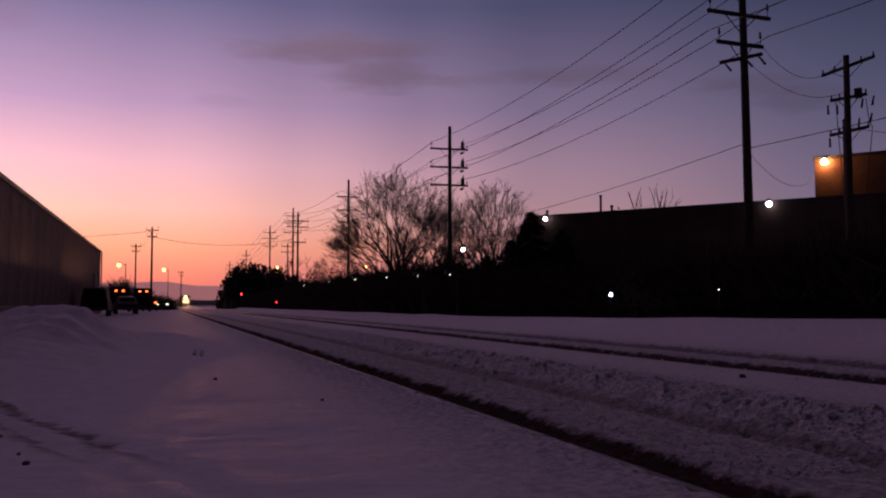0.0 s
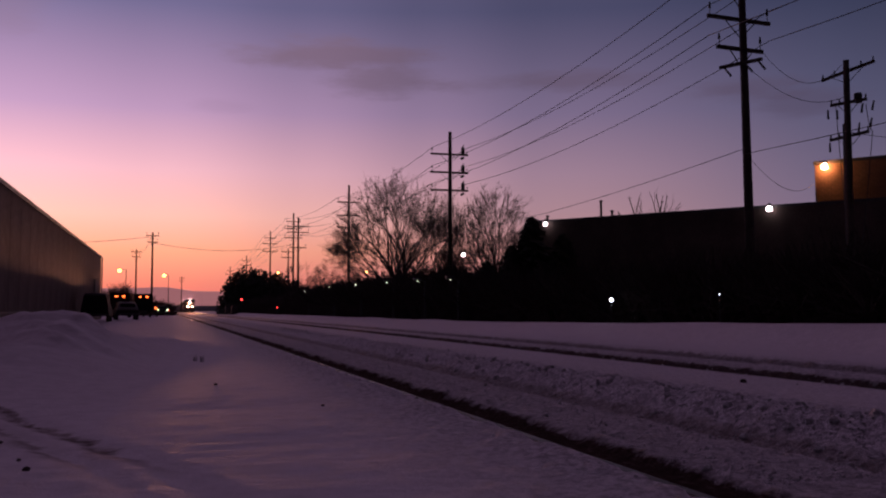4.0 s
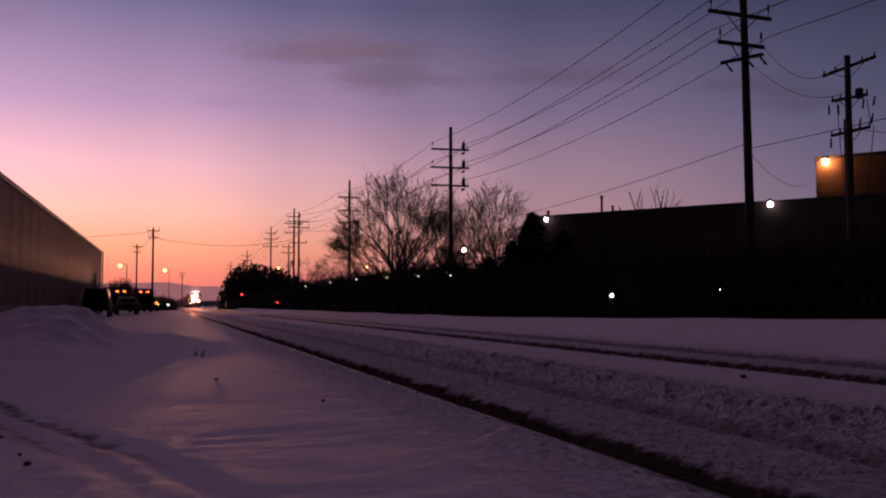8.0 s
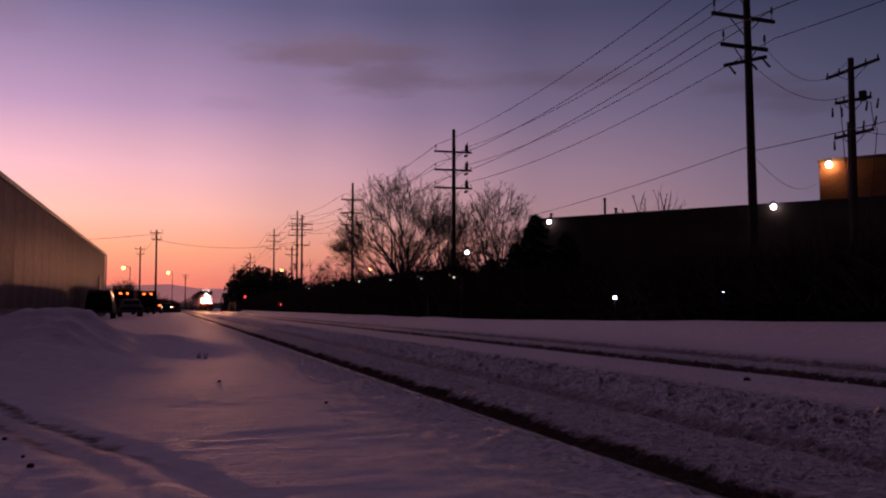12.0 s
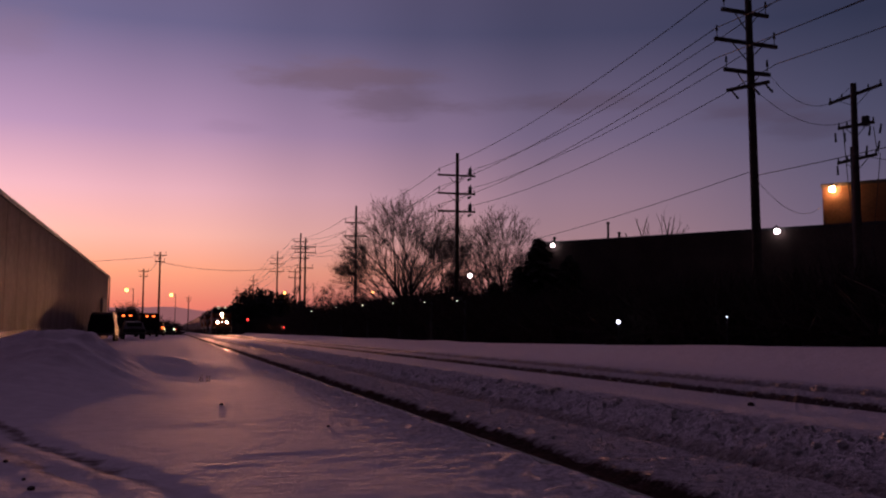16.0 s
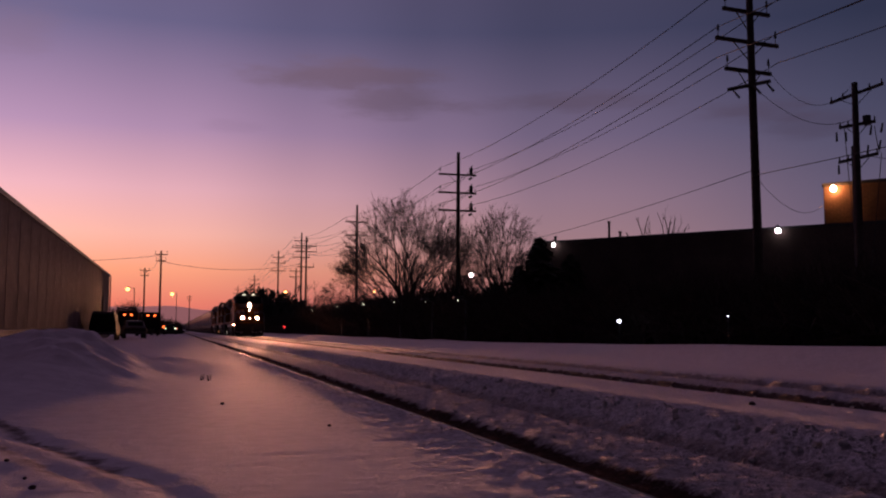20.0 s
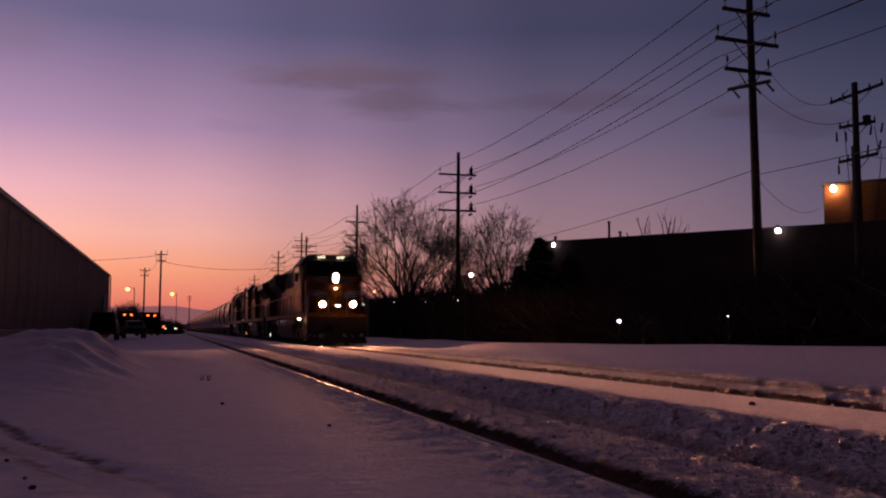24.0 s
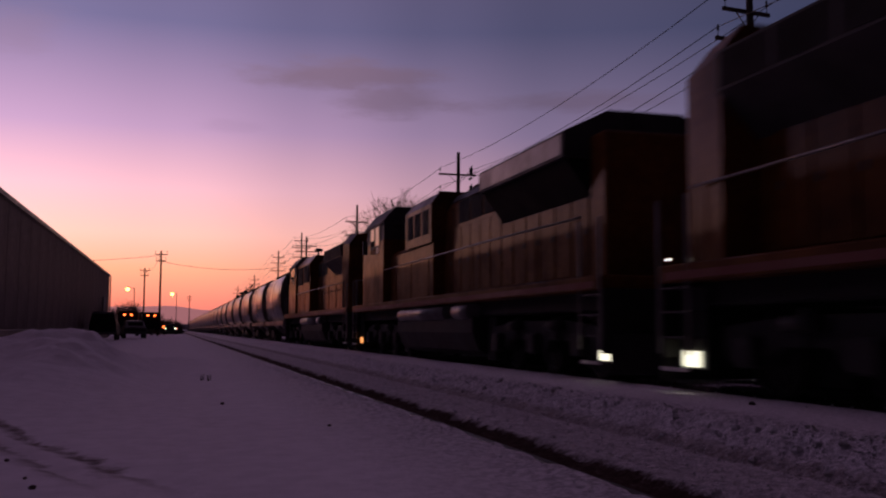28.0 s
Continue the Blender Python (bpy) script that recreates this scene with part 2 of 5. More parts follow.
STEEL = material("grimy_wheel_steel", (0.018, 0.015, 0.014), 0.75, 0.1, vary=0.3, grain=12, stain=(0.03, 0.022, 0.017), stain_scale=3.0)
HOPPER = material("hopper_grey_paint", (0.15, 0.13, 0.13), 0.4, vary=0.10, grain=4, stain=(0.09, 0.065, 0.055), stain_scale=0.8, bump=0.05, bump_scale=2.0, per_object=0.30, spec=0.2, coat=0.5)
TANK = material("hopper_dark_paint", (0.055, 0.052, 0.052), 0.4, vary=0.2, grain=4, stain=(0.10, 0.075, 0.06), stain_scale=0.8, bump=0.05)
CARDARK = material("dark_car_paint", (0.014, 0.014, 0.017), 0.55, vary=0.1, bump=0, spec=0.05)
CARGREY = material("grey_car_paint", (0.022, 0.021, 0.024), 0.5, 0.1, vary=0.1, bump=0, spec=0.25)
RUBBER = material("tyre_rubber", (0.02, 0.02, 0.02), 0.9, vary=0.2)
# the far ridge emits light: aerial haze painted in as a pinkish glow
HAZE = glow("far_ridge_haze_glow", (0.30, 0.115, 0.125), 0.8)
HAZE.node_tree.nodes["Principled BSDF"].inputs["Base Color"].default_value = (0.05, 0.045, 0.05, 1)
G_DIM = glow("small_marker_glow", (1.0, 0.9, 0.75), 5.0)
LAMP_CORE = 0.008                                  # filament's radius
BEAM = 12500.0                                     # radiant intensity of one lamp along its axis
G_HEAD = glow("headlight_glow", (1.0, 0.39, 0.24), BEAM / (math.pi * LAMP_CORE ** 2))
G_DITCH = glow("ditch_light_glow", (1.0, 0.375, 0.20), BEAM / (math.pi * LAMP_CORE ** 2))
TOE = -math.tan(radians(1.6))                       # the beams are turned a little towards the yard side to light its snow


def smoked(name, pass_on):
    """Passes a share of the light on, for made-up tubes shaping a lamp's beam."""
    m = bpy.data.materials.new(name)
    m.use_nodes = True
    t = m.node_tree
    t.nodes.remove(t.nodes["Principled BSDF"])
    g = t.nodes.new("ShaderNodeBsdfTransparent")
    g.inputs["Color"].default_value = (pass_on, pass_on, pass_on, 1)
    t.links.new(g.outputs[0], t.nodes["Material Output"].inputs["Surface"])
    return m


# no real lamp part: unseen tubes added to split narrow beam from wide spill
BEAM_TUBE_IN = smoked("inner_beam_tube", 0.020)
BEAM_TUBE_OUT = smoked("outer_beam_tube", 0.50)
BEAM_TUBE_DARK = smoked("dark_beam_tube", 0.02)
G_RIM = glow("lamp_reflector_glow", (1.0, 0.56, 0.24), 90.0)
G_NUMBER = glow("number_board_glow", (1.0, 0.86, 0.62), 1.8)
G_PLATFORM = glow("platform_lamp_glow", (1.0, 0.75, 0.45), 60.0)
G_STEP = glow("step_panel_glow", (1.0, 0.95, 0.72), 1.0)
G_WARMSTEP = glow("warm_ground_light_glow", (1.0, 0.46, 0.25), 420.0)
G_WARMDIM = glow("dim_warm_step_glow", (1.0, 0.36, 0.10), 0.8)
G_WALL = glow("sodium_wall_lamp_glow", (1.0, 0.42, 0.16), 120.0)
G_COOL = glow("mercury_lamp_glow", (1.0, 0.80, 0.86), 9.0)
G_BLUE = glow("cold_lamp_glow", (0.80, 0.80, 1.0), 6.0)
G_SMALL = glow("small_yard_lamp_glow", (0.95, 1.0, 0.66), 2.4)
G_ORANGE = glow("street_lamp_glow", (1.0, 0.36, 0.09), 7.0)
G_TAIL = glow("tail_lamp_glow", (1.0, 0.03, 0.03), 6.0)
G_AMBER = glow("amber_lamp_glow", (1.0, 0.13, 0.02), 4.5)
G_GREEN = glow("pale_green_lamp_glow", (0.75, 1.0, 0.65), 2.5)


# ---- mesh building ----
class Shape:
    """Collects vertices and faces of one part."""

    def __init__(self):
        self.v, self.f, self.smooth = [], [], []

    def face(self, idx, smooth=False):
        self.f.append(idx)
        self.smooth.append(smooth)

    def box(self, x0, y0, z0, x1, y1, z1, bevel=0.0):
        if bevel <= 0:
            k = len(self.v)
            self.v += [(x0, y0, z0), (x1, y0, z0), (x1, y1, z0), (x0, y1, z0), (x0, y0, z1), (x1, y0, z1), (x1, y1, z1), (x0, y1, z1)]
            for q in ((3, 2, 1, 0), (4, 5, 6, 7), (0, 1, 5, 4), (1, 2, 6, 5), (2, 3, 7, 6), (3, 0, 4, 7)):
                self.face([k + i for i in q])
            return self
        b = bevel
        prof = [(x0 + b, y0), (x1 - b, y0), (x1, y0 + b), (x1, y1 - b), (x1 - b, y1), (x0 + b, y1), (x0, y1 - b), (x0, y0 + b)]
        cx, cy = (x0 + x1) / 2, (y0 + y1) / 2
        sx, sy = 1 - 2 * b / (x1 - x0), 1 - 2 * b / (y1 - y0)
        small = [(cx + (x - cx) * sx, cy + (y - cy) * sy) for x, y in prof]
        self.loft([[(x, y, z0) for x, y in small], [(x, y, z0 + b) for x, y in prof], [(x, y, z1 - b) for x, y in prof], [(x, y, z1) for x, y in small]])
        return self

    def loft(self, rings, caps=True, smooth=False, closed=True):
        k, n = len(self.v), len(rings[0])
        for r in rings:
            self.v += [tuple(p) for p in r]
        for i in range(len(rings) - 1):
            a, b = k + i * n, k + (i + 1) * n
            for j in range(n if closed else n - 1):
                jj = (j + 1) % n
                self.face([a + j, a + jj, b + jj, b + j], smooth)
        if caps:
            self.face([k + j for j in range(n)][::-1])
            self.face([k + (len(rings) - 1) * n + j for j in range(n)])
        return self

    def along_x(self, profile, x0, x1, smooth=False):
        """A (y, z) profile pushed from x0 to x1."""
        return self.loft([[(x0, y, z) for y, z in profile], [(x1, y, z) for y, z in profile]], smooth=smooth)

    def along_y(self, profile, y0, y1):
        """An (x, z) profile pushed from y0 to y1."""
        return self.loft([[(x, y0, z) for x, z in profile], [(x, y1, z) for x, z in profile]])

    def tube(self, a, b, r0, r1=None, n=6, caps=True, smooth=True):
        a, b = Vector(a), Vector(b)
        r1 = r0 if r1 is None else r1
        d = (b - a).normalized()
        u = d.orthogonal().normalized()
        w = d.cross(u)
        ring = lambda c, r: [c + (u * math.cos(2 * math.pi * i / n) + w * math.sin(2 * math.pi * i / n)) * r for i in range(n)]
        return self.loft([ring(a, r0), ring(b, r1)], caps, smooth)

    def path(self, pts, r, n=4):
        """One bent rod through the points."""
        pts = [Vector(p) for p in pts]
        rings = []
        for i, p in enumerate(pts):
            d = (pts[min(i + 1, len(pts) - 1)] - pts[max(i - 1, 0)]).normalized()
            u = d.cross(Vector((0.31, 0.17, 0.93))).normalized()
            w = d.cross(u)
            rings.append([p + (u * math.cos(2 * math.pi * k / n) + w * math.sin(2 * math.pi * k / n)) * r for k in range(n)])
        return self.loft(rings, True, True)

    def ball(self, c, r, squash=1.0, n=8, m=5):
        rings = []
        for i in range(m + 1):
            e = -math.pi / 2 + math.pi * i / m
            q = max(0.02, math.cos(e)) * r
            rings.append([(c[0] + q * math.cos(2 * math.pi * j / n), c[1] + q * math.sin(2 * math.pi * j / n), c[2] + r * squash * math.sin(e)) for j in range(n)])
        return self.loft(rings, True, True)

    def mesh(self, name, mat):
        me = bpy.data.meshes.new(name)
        me.from_pydata(self.v, [], self.f)
        me.polygons.foreach_set("use_smooth", self.smooth)
        me.materials.append(mat)
        me.update()
        return me


def part(name, shape, mat, parent, label=""):
    ob = new(name, shape.mesh(name, mat) if isinstance(shape, Shape) else shape)
    ob.parent = parent
    return tagged(ob, label) if label else ob


def thing(name, label, category, m=None, group="", kind=""):
    ob = new(name)
    ob.empty_display_size = 0.3
    if m is not None:
        ob.matrix_basis = m
    return tagged(ob, label, category, group, kind)


def solid(name, shape, mat, label, category, m=None, group="", kind=""):
    ob = new(name, shape.mesh(name, mat))
    if m is not None:
        ob.matrix_basis = m
    return tagged(ob, label, category, group, kind)


# ---- ground ----
RAILS = (2.25, 3.685, 7.082, 8.517)     # near siding and main line, across the track
TRACK_X = 7.8


def lattice(x, y, cell, seed):
    """Smooth value noise from 0 to 1."""
    x, y = np.asarray(x, float) / cell, np.asarray(y, float) / cell
    i, j = np.floor(x), np.floor(y)
    u, v = x - i, y - j
    u, v = u * u * (3 - 2 * u), v * v * (3 - 2 * v)

    def h(a, b):
        s = np.sin(a * 127.1 + b * 311.7 + seed * 74.7) * 43758.5453
        return s - np.floor(s)
    return (h(i, j) * (1 - u) + h(i + 1, j) * u) * (1 - v) + (h(i, j + 1) * (1 - u) + h(i + 1, j + 1) * u) * v


def bump(x, a, b, c, d):
    """0 before a, 1 from b to c, 0 after d."""
    return np.clip((x - a) / (b - a), 0, 1) * np.clip((d - x) / (d - c), 0, 1)


def soft_step(v):
    v = np.clip(v, 0, 1)
    return v * v * (3 - 2 * v)


def ground_height(x, y):
    x, y = np.asarray(x, float), np.asarray(y, float)
    z = -0.03 + 0.024 * (lattice(x, y, 3.1, 1) - 0.5) * bump(x, -400, -6, 1.2, 2.2)
    z = z + 0.004 * (lattice(x, y, 0.8, 2) - 0.5) * bump(x, -30, -6, 1.9, 2.3)
    # wind ripples in the open snow
    z = z + 0.004 * (lattice(x * 0.45 + y * 0.12, y - 0.25 * x, 0.55, 16) - 0.5) * bump(x, -8, -4, 1.2, 2.0)
    z = z + 0.004 * (lattice(x * 0.6, y - 0.2 * x, 0.15, 17) - 0.5) * bump(x, -8, -4, 1.6, 2.1)
    # shoulder of thrown snow, steep and lumpy towards the siding, and the rough bed between the rails
    lump = 0.1 * lattice(x, y, 0.19, 3) + 0.45 * lattice(x + y * 0.4, y - x * 0.4, 0.115, 23) + 0.45 * lattice(x, y, 0.075, 27)
    wave = 0.03 * (lattice(x * 0, y, 0.9, 24) - 0.5) + 0.06 * (lattice(x, y, 0.16, 28) - 0.5)
    lift = soft_step((x - 3.82 - wave) / 0.36) * (1 - soft_step((x - 4.75) / 2.0))
    z = z + 0.14 * lift + 0.10 * (lump - 0.42) * bump(x, 3.74, 3.92, 4.25, 4.8)
    z = z + 0.045 * (lump - 0.5) * bump(x, 2.55, 2.65, 3.6, 3.8)
    z = z + 0.035 * (lump - 0.5) * bump(x, 1.3, 2.0, 2.16, 2.22)
    z = z + 0.06 * (lump - 0.42) * bump(x, 7.30, 7.40, 8.9, 10.0)
    z = z + 0.026 * (lump - 0.5) * bump(x, 4.9, 5.3, 6.9, 7.05)
    z = z + 0.03 * bump(x, 6.1, 6.5, 6.8, 7.0)
    # open flangeways beside the rails
    for r, w, deep in ((2.25, 0.37, 0.050), (7.082, 0.30, 0.065), (8.56, 0.20, 0.05)):
        wob = 0.07 * (lattice(x * 0, y, 0.45, 6 + r) - 0.5) + 0.07 * (lattice(x * 0, y, 0.16, 9 + r) - 0.5)
        z = z - deep * (0.8 + 0.4 * lump) * bump(x, r + 0.03, r + 0.04, r + w + wob, r + w + 0.08 + wob)
    z = z + (0.004 + 0.036 * lattice(x, y, 0.13, 33)) * bump(x, 1.7, 2.1, 2.235, 2.275)
    z = z - (0.035 + 0.05 * lattice(x * 0, y, 0.6, 18)) * bump(x, 3.46, 3.60, 3.70, 3.84)
    z = z + 0.035 * bump(x, 7.33, 7.48, 8.3, 8.5) + 0.07 * bump(x, 8.72, 8.84, 9.4, 11.0)
    # snow bank beyond the main line
    crest = 0.28 + 0.32 * soft_step((44 - y) / 40) + 0.10 * (lattice(x, y, 4.0, 9) - 0.5)
    z = z + 1.07 * crest * soft_step((x - 12.0) / 2.0) * (1 - soft_step((x - 14.4) / 2.6))
    # ploughed heaps left of the siding
    reach = np.where(y < 19.0, 5.2, 3.6)
    heap = 0.66 * np.exp(-((x + 1.75) / 1.0) ** 2 - ((y - 19.0) / reach) ** 2)
    heap = heap + 0.55 * np.exp(-((x + 3.7) / 1.3) ** 2 - ((y - 18.5) / 4.5) ** 2)
    heap = heap + 0.45 * np.exp(-((x + 3.2) / 1.0) ** 2 - ((y - 30.0) / 5.0) ** 2)
    heap = heap + 0.16 * np.exp(-((x + 0.3) / 0.9) ** 2 - ((y - 24.0) / 4.0) ** 2)
    heap = heap + 0.10 * np.clip(heap * 3 - 0.3, 0, 1) * (0.6 * lattice(x, y, 0.34, 41) + 0.4 * lattice(x, y, 0.17, 42) - 0.5)
    heap = heap * (0.70 + 0.38 * lattice(x, y, 0.8, 11) + 0.22 * lattice(x, y, 0.36, 14) + 0.06 * lattice(x, y, 0.2, 19)) - 0.06 * np.exp(-((x - 0.6) / 0.9) ** 2 - ((y - 17.0) / 4.0) ** 2)
    # old ruts and trampled snow nearer the eye
    s = x + 0.22 + 0.36 * (y - 5.7) + 0.22 * (lattice(x, y, 0.8, 12) - 0.5)
    near = bump(y, 2.0, 4.0, 8.2, 9.4)
    edge = soft_step(-s / 0.5) * near * (0.010 * lattice(x, y, 0.5, 13) + 0.009 * lattice(x, y, 0.16, 15))
    for off, deep, wide in ((0.0, 0.034, 0.09), (-0.30, 0.024, 0.11), (-0.62, 0.010, 0.10)):
        edge = edge - deep * (0.45 + 0.9 * lattice(x, y, 0.6, 25 + off)) * np.exp(-((s - off) / wide) ** 2) * near
    return z + heap + edge


def make_ground():
    xs = np.unique(np.round(np.concatenate([
        -np.geomspace(14, 3200, 26), np.arange(-14, -6, 0.35), np.arange(-6, 1.3, 0.075), np.arange(1.3, 4.9, 0.034), np.arange(4.9, 9.9, 0.045), np.arange(9.9, 18, 0.2), np.geomspace(18, 3200, 26)]), 3))
    ys = np.unique(np.round(np.concatenate([
        -np.geomspace(4, 2500, 16), np.arange(-4, 3, 0.3), np.arange(3, 14, 0.055), np.arange(14, 24, 0.085), np.arange(24, 34, 0.16), np.arange(34, 80, 0.5),
        np.geomspace(80, 3400, 46)]), 3))
    gx, gy = np.meshgrid(xs, ys)
    gz = ground_height(gx, gy)
    far = np.clip((np.hypot(gx, gy) - 250) / 400, 0, 1)
    gz = gz * (1 - far) - 0.05 * far
    nx, ny = len(xs), len(ys)
    me = bpy.data.meshes.new("ground")
    verts = np.stack([gx, gy, gz], -1).reshape(-1, 3)
    i = (np.arange(ny - 1)[:, None] * nx + np.arange(nx - 1)[None, :]).ravel()
    quads = np.stack([i, i + 1, i + nx + 1, i + nx], -1)
    me.vertices.add(len(verts))
    me.vertices.foreach_set("co", verts.ravel())
    me.loops.add(quads.size)
    me.loops.foreach_set("vertex_index", quads.ravel().astype(np.int32))
    me.polygons.add(len(quads))
    me.polygons.foreach_set("loop_start", (np.arange(len(quads)) * 4).astype(np.int32))
    me.polygons.foreach_set("use_smooth", np.ones(len(quads), bool))
    me.update(calc_edges=True)
    me.validate()
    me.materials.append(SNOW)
    tagged(new("ground", me), "wind-packed snow over railway ground, churned along the rails", "snow", kind="structure")


make_ground()


def make_track():
    for k, r in enumerate(RAILS):
        ob = thing("rail", "steel rail with polished head, half buried in snow", "rail", group="rails", kind="structure")
        prof = [(r - 0.07, -0.17), (r + 0.07, -0.17), (r + 0.07, -0.15), (r + 0.012, -0.13), (r + 0.012, -0.045), (r + 0.036, -0.035),
                (r + 0.036, -0.008), (r - 0.036, -0.008), (r - 0.036, -0.035), (r - 0.012, -0.045), (r - 0.012, -0.13), (r - 0.07, -0.15)]
        drop = (-0.012, -0.12, -0.035, -0.05)[k]
        prof = [(x, z + drop) for x, z in prof]
        head = [(r - 0.036, -0.008 + drop), (r + 0.036, -0.008 + drop), (r + 0.028, drop), (r - 0.028, drop)]
        stops = [-60, 0, 60, 200, 700]
        for a, b in zip(stops, stops[1:]):
            part("web", Shape().along_y(prof, a, b), RAILRUST, ob)
            part("railhead", Shape().along_y(head, a, b), RAILTOP, ob, "polished railhead")
    rnd = random.Random(4)
    # broken snow clods along the grooves and on the ridge
    s = Shape()
    for _ in range(1000):
        lane = rnd.random()
        y = 4.0 + 40 * rnd.random() ** 1.7
        if lane < 0.25:
            x, big = 2.25 + 0.44 + abs(rnd.gauss(0.02, 0.25)), 0.026
        elif lane < 0.30:
            x, big = 2.19 - abs(rnd.gauss(0, 0.08)), 0.024
        elif lane < 0.80:
            x, big = rnd.gauss(4.1, 0.18), 0.050
        elif lane < 0.92:
            x, big = 7.32 + rnd.gauss(0.04, 0.06), 0.045
        else:
            x, big = 8.5 + rnd.gauss(0.04, 0.08), 0.04
        q = big * (0.25 + 0.6 * rnd.random() ** 3)
        z = float(ground_height(x, y)) + q * 0.1
        if z < -0.14:
            continue
        k = len(s.v)
        tw = rnd.random() * 3
        for e, zz in ((0, -0.7), (1, 0.0), (2, 0.7)):
            rr = q * (0.75, 1.1, 0.55)[e] * rnd.uniform(0.8, 1.25)
            for j in range(4):
                a = tw + j * math.pi / 2
                s.v.append((x + rr * math.cos(a) * rnd.uniform(0.8, 1.2), y + rr * math.sin(a) * rnd.uniform(0.8, 1.2), z + zz * q))
        for e in (0, 4):
            for j in range(4):
                s.face([k + e + j, k + e + (j + 1) % 4, k + e + 4 + (j + 1) % 4, k + e + 4 + j])
        s.face([k + 8, k + 9, k + 10, k + 11])
    solid("snow_clods", s, CRUMB, "broken clods of churned snow along the rails", "snow", kind="stuff")
    # fine loose crumbs of ice and snow, six-cornered grains
    rg = np.random.default_rng(21)
    n = 5200
    gy = 4.0 + 18.0 * rg.random(n) ** 1.8
    pick = rg.random(n)
    gx = np.where(pick < 0.55, rg.normal(4.05, 0.20, n), np.where(pick < 0.80, rg.normal(3.1, 0.35, n), rg.normal(7.6, 0.5, n)))
    gx = np.where(gx < 2.65, 4.0, gx)
    size = rg.uniform(0.004, 0.010, n) * (1 + 0.9 * rg.random(n) ** 4)
    gz = ground_height(gx, gy) + size * 0.1
    oct6 = np.array([(1, 0, 0), (-1, 0, 0), (0, 1, 0), (0, -1, 0), (0, 0, 1), (0, 0, -1)], float)
    jit = 0.7 + 0.6 * rg.random((n, 6, 1))
    verts = np.stack([gx, gy, gz], -1)[:, None, :] + oct6[None] * jit * size[:, None, None]
    tri = np.array([(0, 2, 4), (2, 1, 4), (1, 3, 4), (3, 0, 4), (2, 0, 5), (1, 2, 5), (3, 1, 5), (0, 3, 5)])
    faces = (tri[None] + 6 * np.arange(n)[:, None, None]).reshape(-1, 3)
    me = bpy.data.meshes.new("snow_crumbs")
    me.from_pydata(verts.reshape(-1, 3).tolist(), [], faces.tolist())
    me.materials.append(CRUMB)
    tagged(new("snow_crumbs", me), "fine loose crumbs of icy snow between the rails", "snow", kind="stuff")
    # a few dark stones and weed stalks in the snow
    for x, y, q in ((5.62, 8.55, 0.04), (-0.66, 5.3, 0.022), (-0.75, 5.7, 0.014), (-0.95, 6.4, 0.016), (0.55, 11.0, 0.025), (1.3, 8.2, 0.018)):
        s = Shape()
        s.ball((0, 0, q * 0.3), q, 0.7, 6, 4)
        s.v = [(a * rnd.uniform(0.7, 1.3), b * rnd.uniform(0.7, 1.3), c) for a, b, c in s.v]
        solid("stone", s, DIRT, "small dark stone frozen into the snow", "stone", pose(x, y, float(ground_height(x, y))), "stones in the snow")
    for x, y in ((0.50, 17.2), (0.62, 17.0)):
        s = Shape()
        for _ in range(5):
            s.tube((rnd.uniform(-.03, .03), rnd.uniform(-.03, .03), -0.05), (rnd.uniform(-.05, .05), rnd.uniform(-.04, .04), rnd.uniform(0.06, 0.12)), 0.008, 0.003, 3)
        solid("weed", s, BRUSH, "dry weed stalks poking out of the snow", "weed", pose(x, y, float(ground_height(x, y))), "dry weeds")


make_track()


# ---- buildings ----
def warehouse():
    x1, y0, y1, h = -6.05, 8.0, 99.0, 6.0
    ob = thing("warehouse", "long windowless metal-sided warehouse beside the siding", "building",
               pose(x1, y1, 0, 0, 0, -0.34) @ pose(-x1, -y1, 0))
    part("wall", Shape().box(-34, y0, -0.3, x1 - 0.08, y1, h - 0.05), SIDING, ob)
    part("plinth", Shape().box(-33.9, y0 - 0.02, -0.3, x1 + 0.05, y1 + 0.05, 0.75, 0.04), SIDING, ob)
    part("roof", Shape().box(-34.2, y0 - 0.2, h, x1 + 0.04, y1 + 0.1, h + 0.06), ROOFING, ob)
    part("gutter", Shape().along_y([(x1 - 0.02, h - 0.16), (x1 + 0.06, h - 0.16), (x1 + 0.07, h), (x1 - 0.02, h)], y0, y1), HARDWARE, ob)
    # ribbed siding panels
    s = Shape()
    wide, n = 3.03, 10
    prof = []
    for i in range(n):
        a = wide * i / n
        prof += [(0.0, a + 0.01), (0.018, a + 0.05), (0.018, a + 0.14), (0.0, a + 0.18)]
    ring = [(px, py) for px, py in prof] + [(-0.03, wide - 0.02), (-0.03, 0.0)]
    s.loft([[(px, py, 0.75) for px, py in ring], [(px, py, h - 0.17) for px, py in ring]])
    me = s.mesh("panel", SIDING)
    for k in range(30):
        p = part("panel", me, SIDING, ob)
        p.location = (x1 - 0.045, y0 + k * wide + 0.02, 0)
    for y in (98.4,):
        part("downpipe", Shape().tube((x1 + 0.10, y, 0.1), (x1 + 0.10, y, h - 0.1), 0.06, n=8), HARDWARE, ob)
    door = part("door", Shape().box(x1 + 0.01, 90.0, 0.2, x1 + 0.09, 93.4, 3.6, 0.02), PLINTH, ob, "pale roller door")
    for k in range(8):
        part("slat", Shape().box(x1 + 0.09, 90.1, 0.3 + k * 0.41, x1 + 0.12, 93.3, 0.66 + k * 0.41), PLINTH, door)


warehouse()


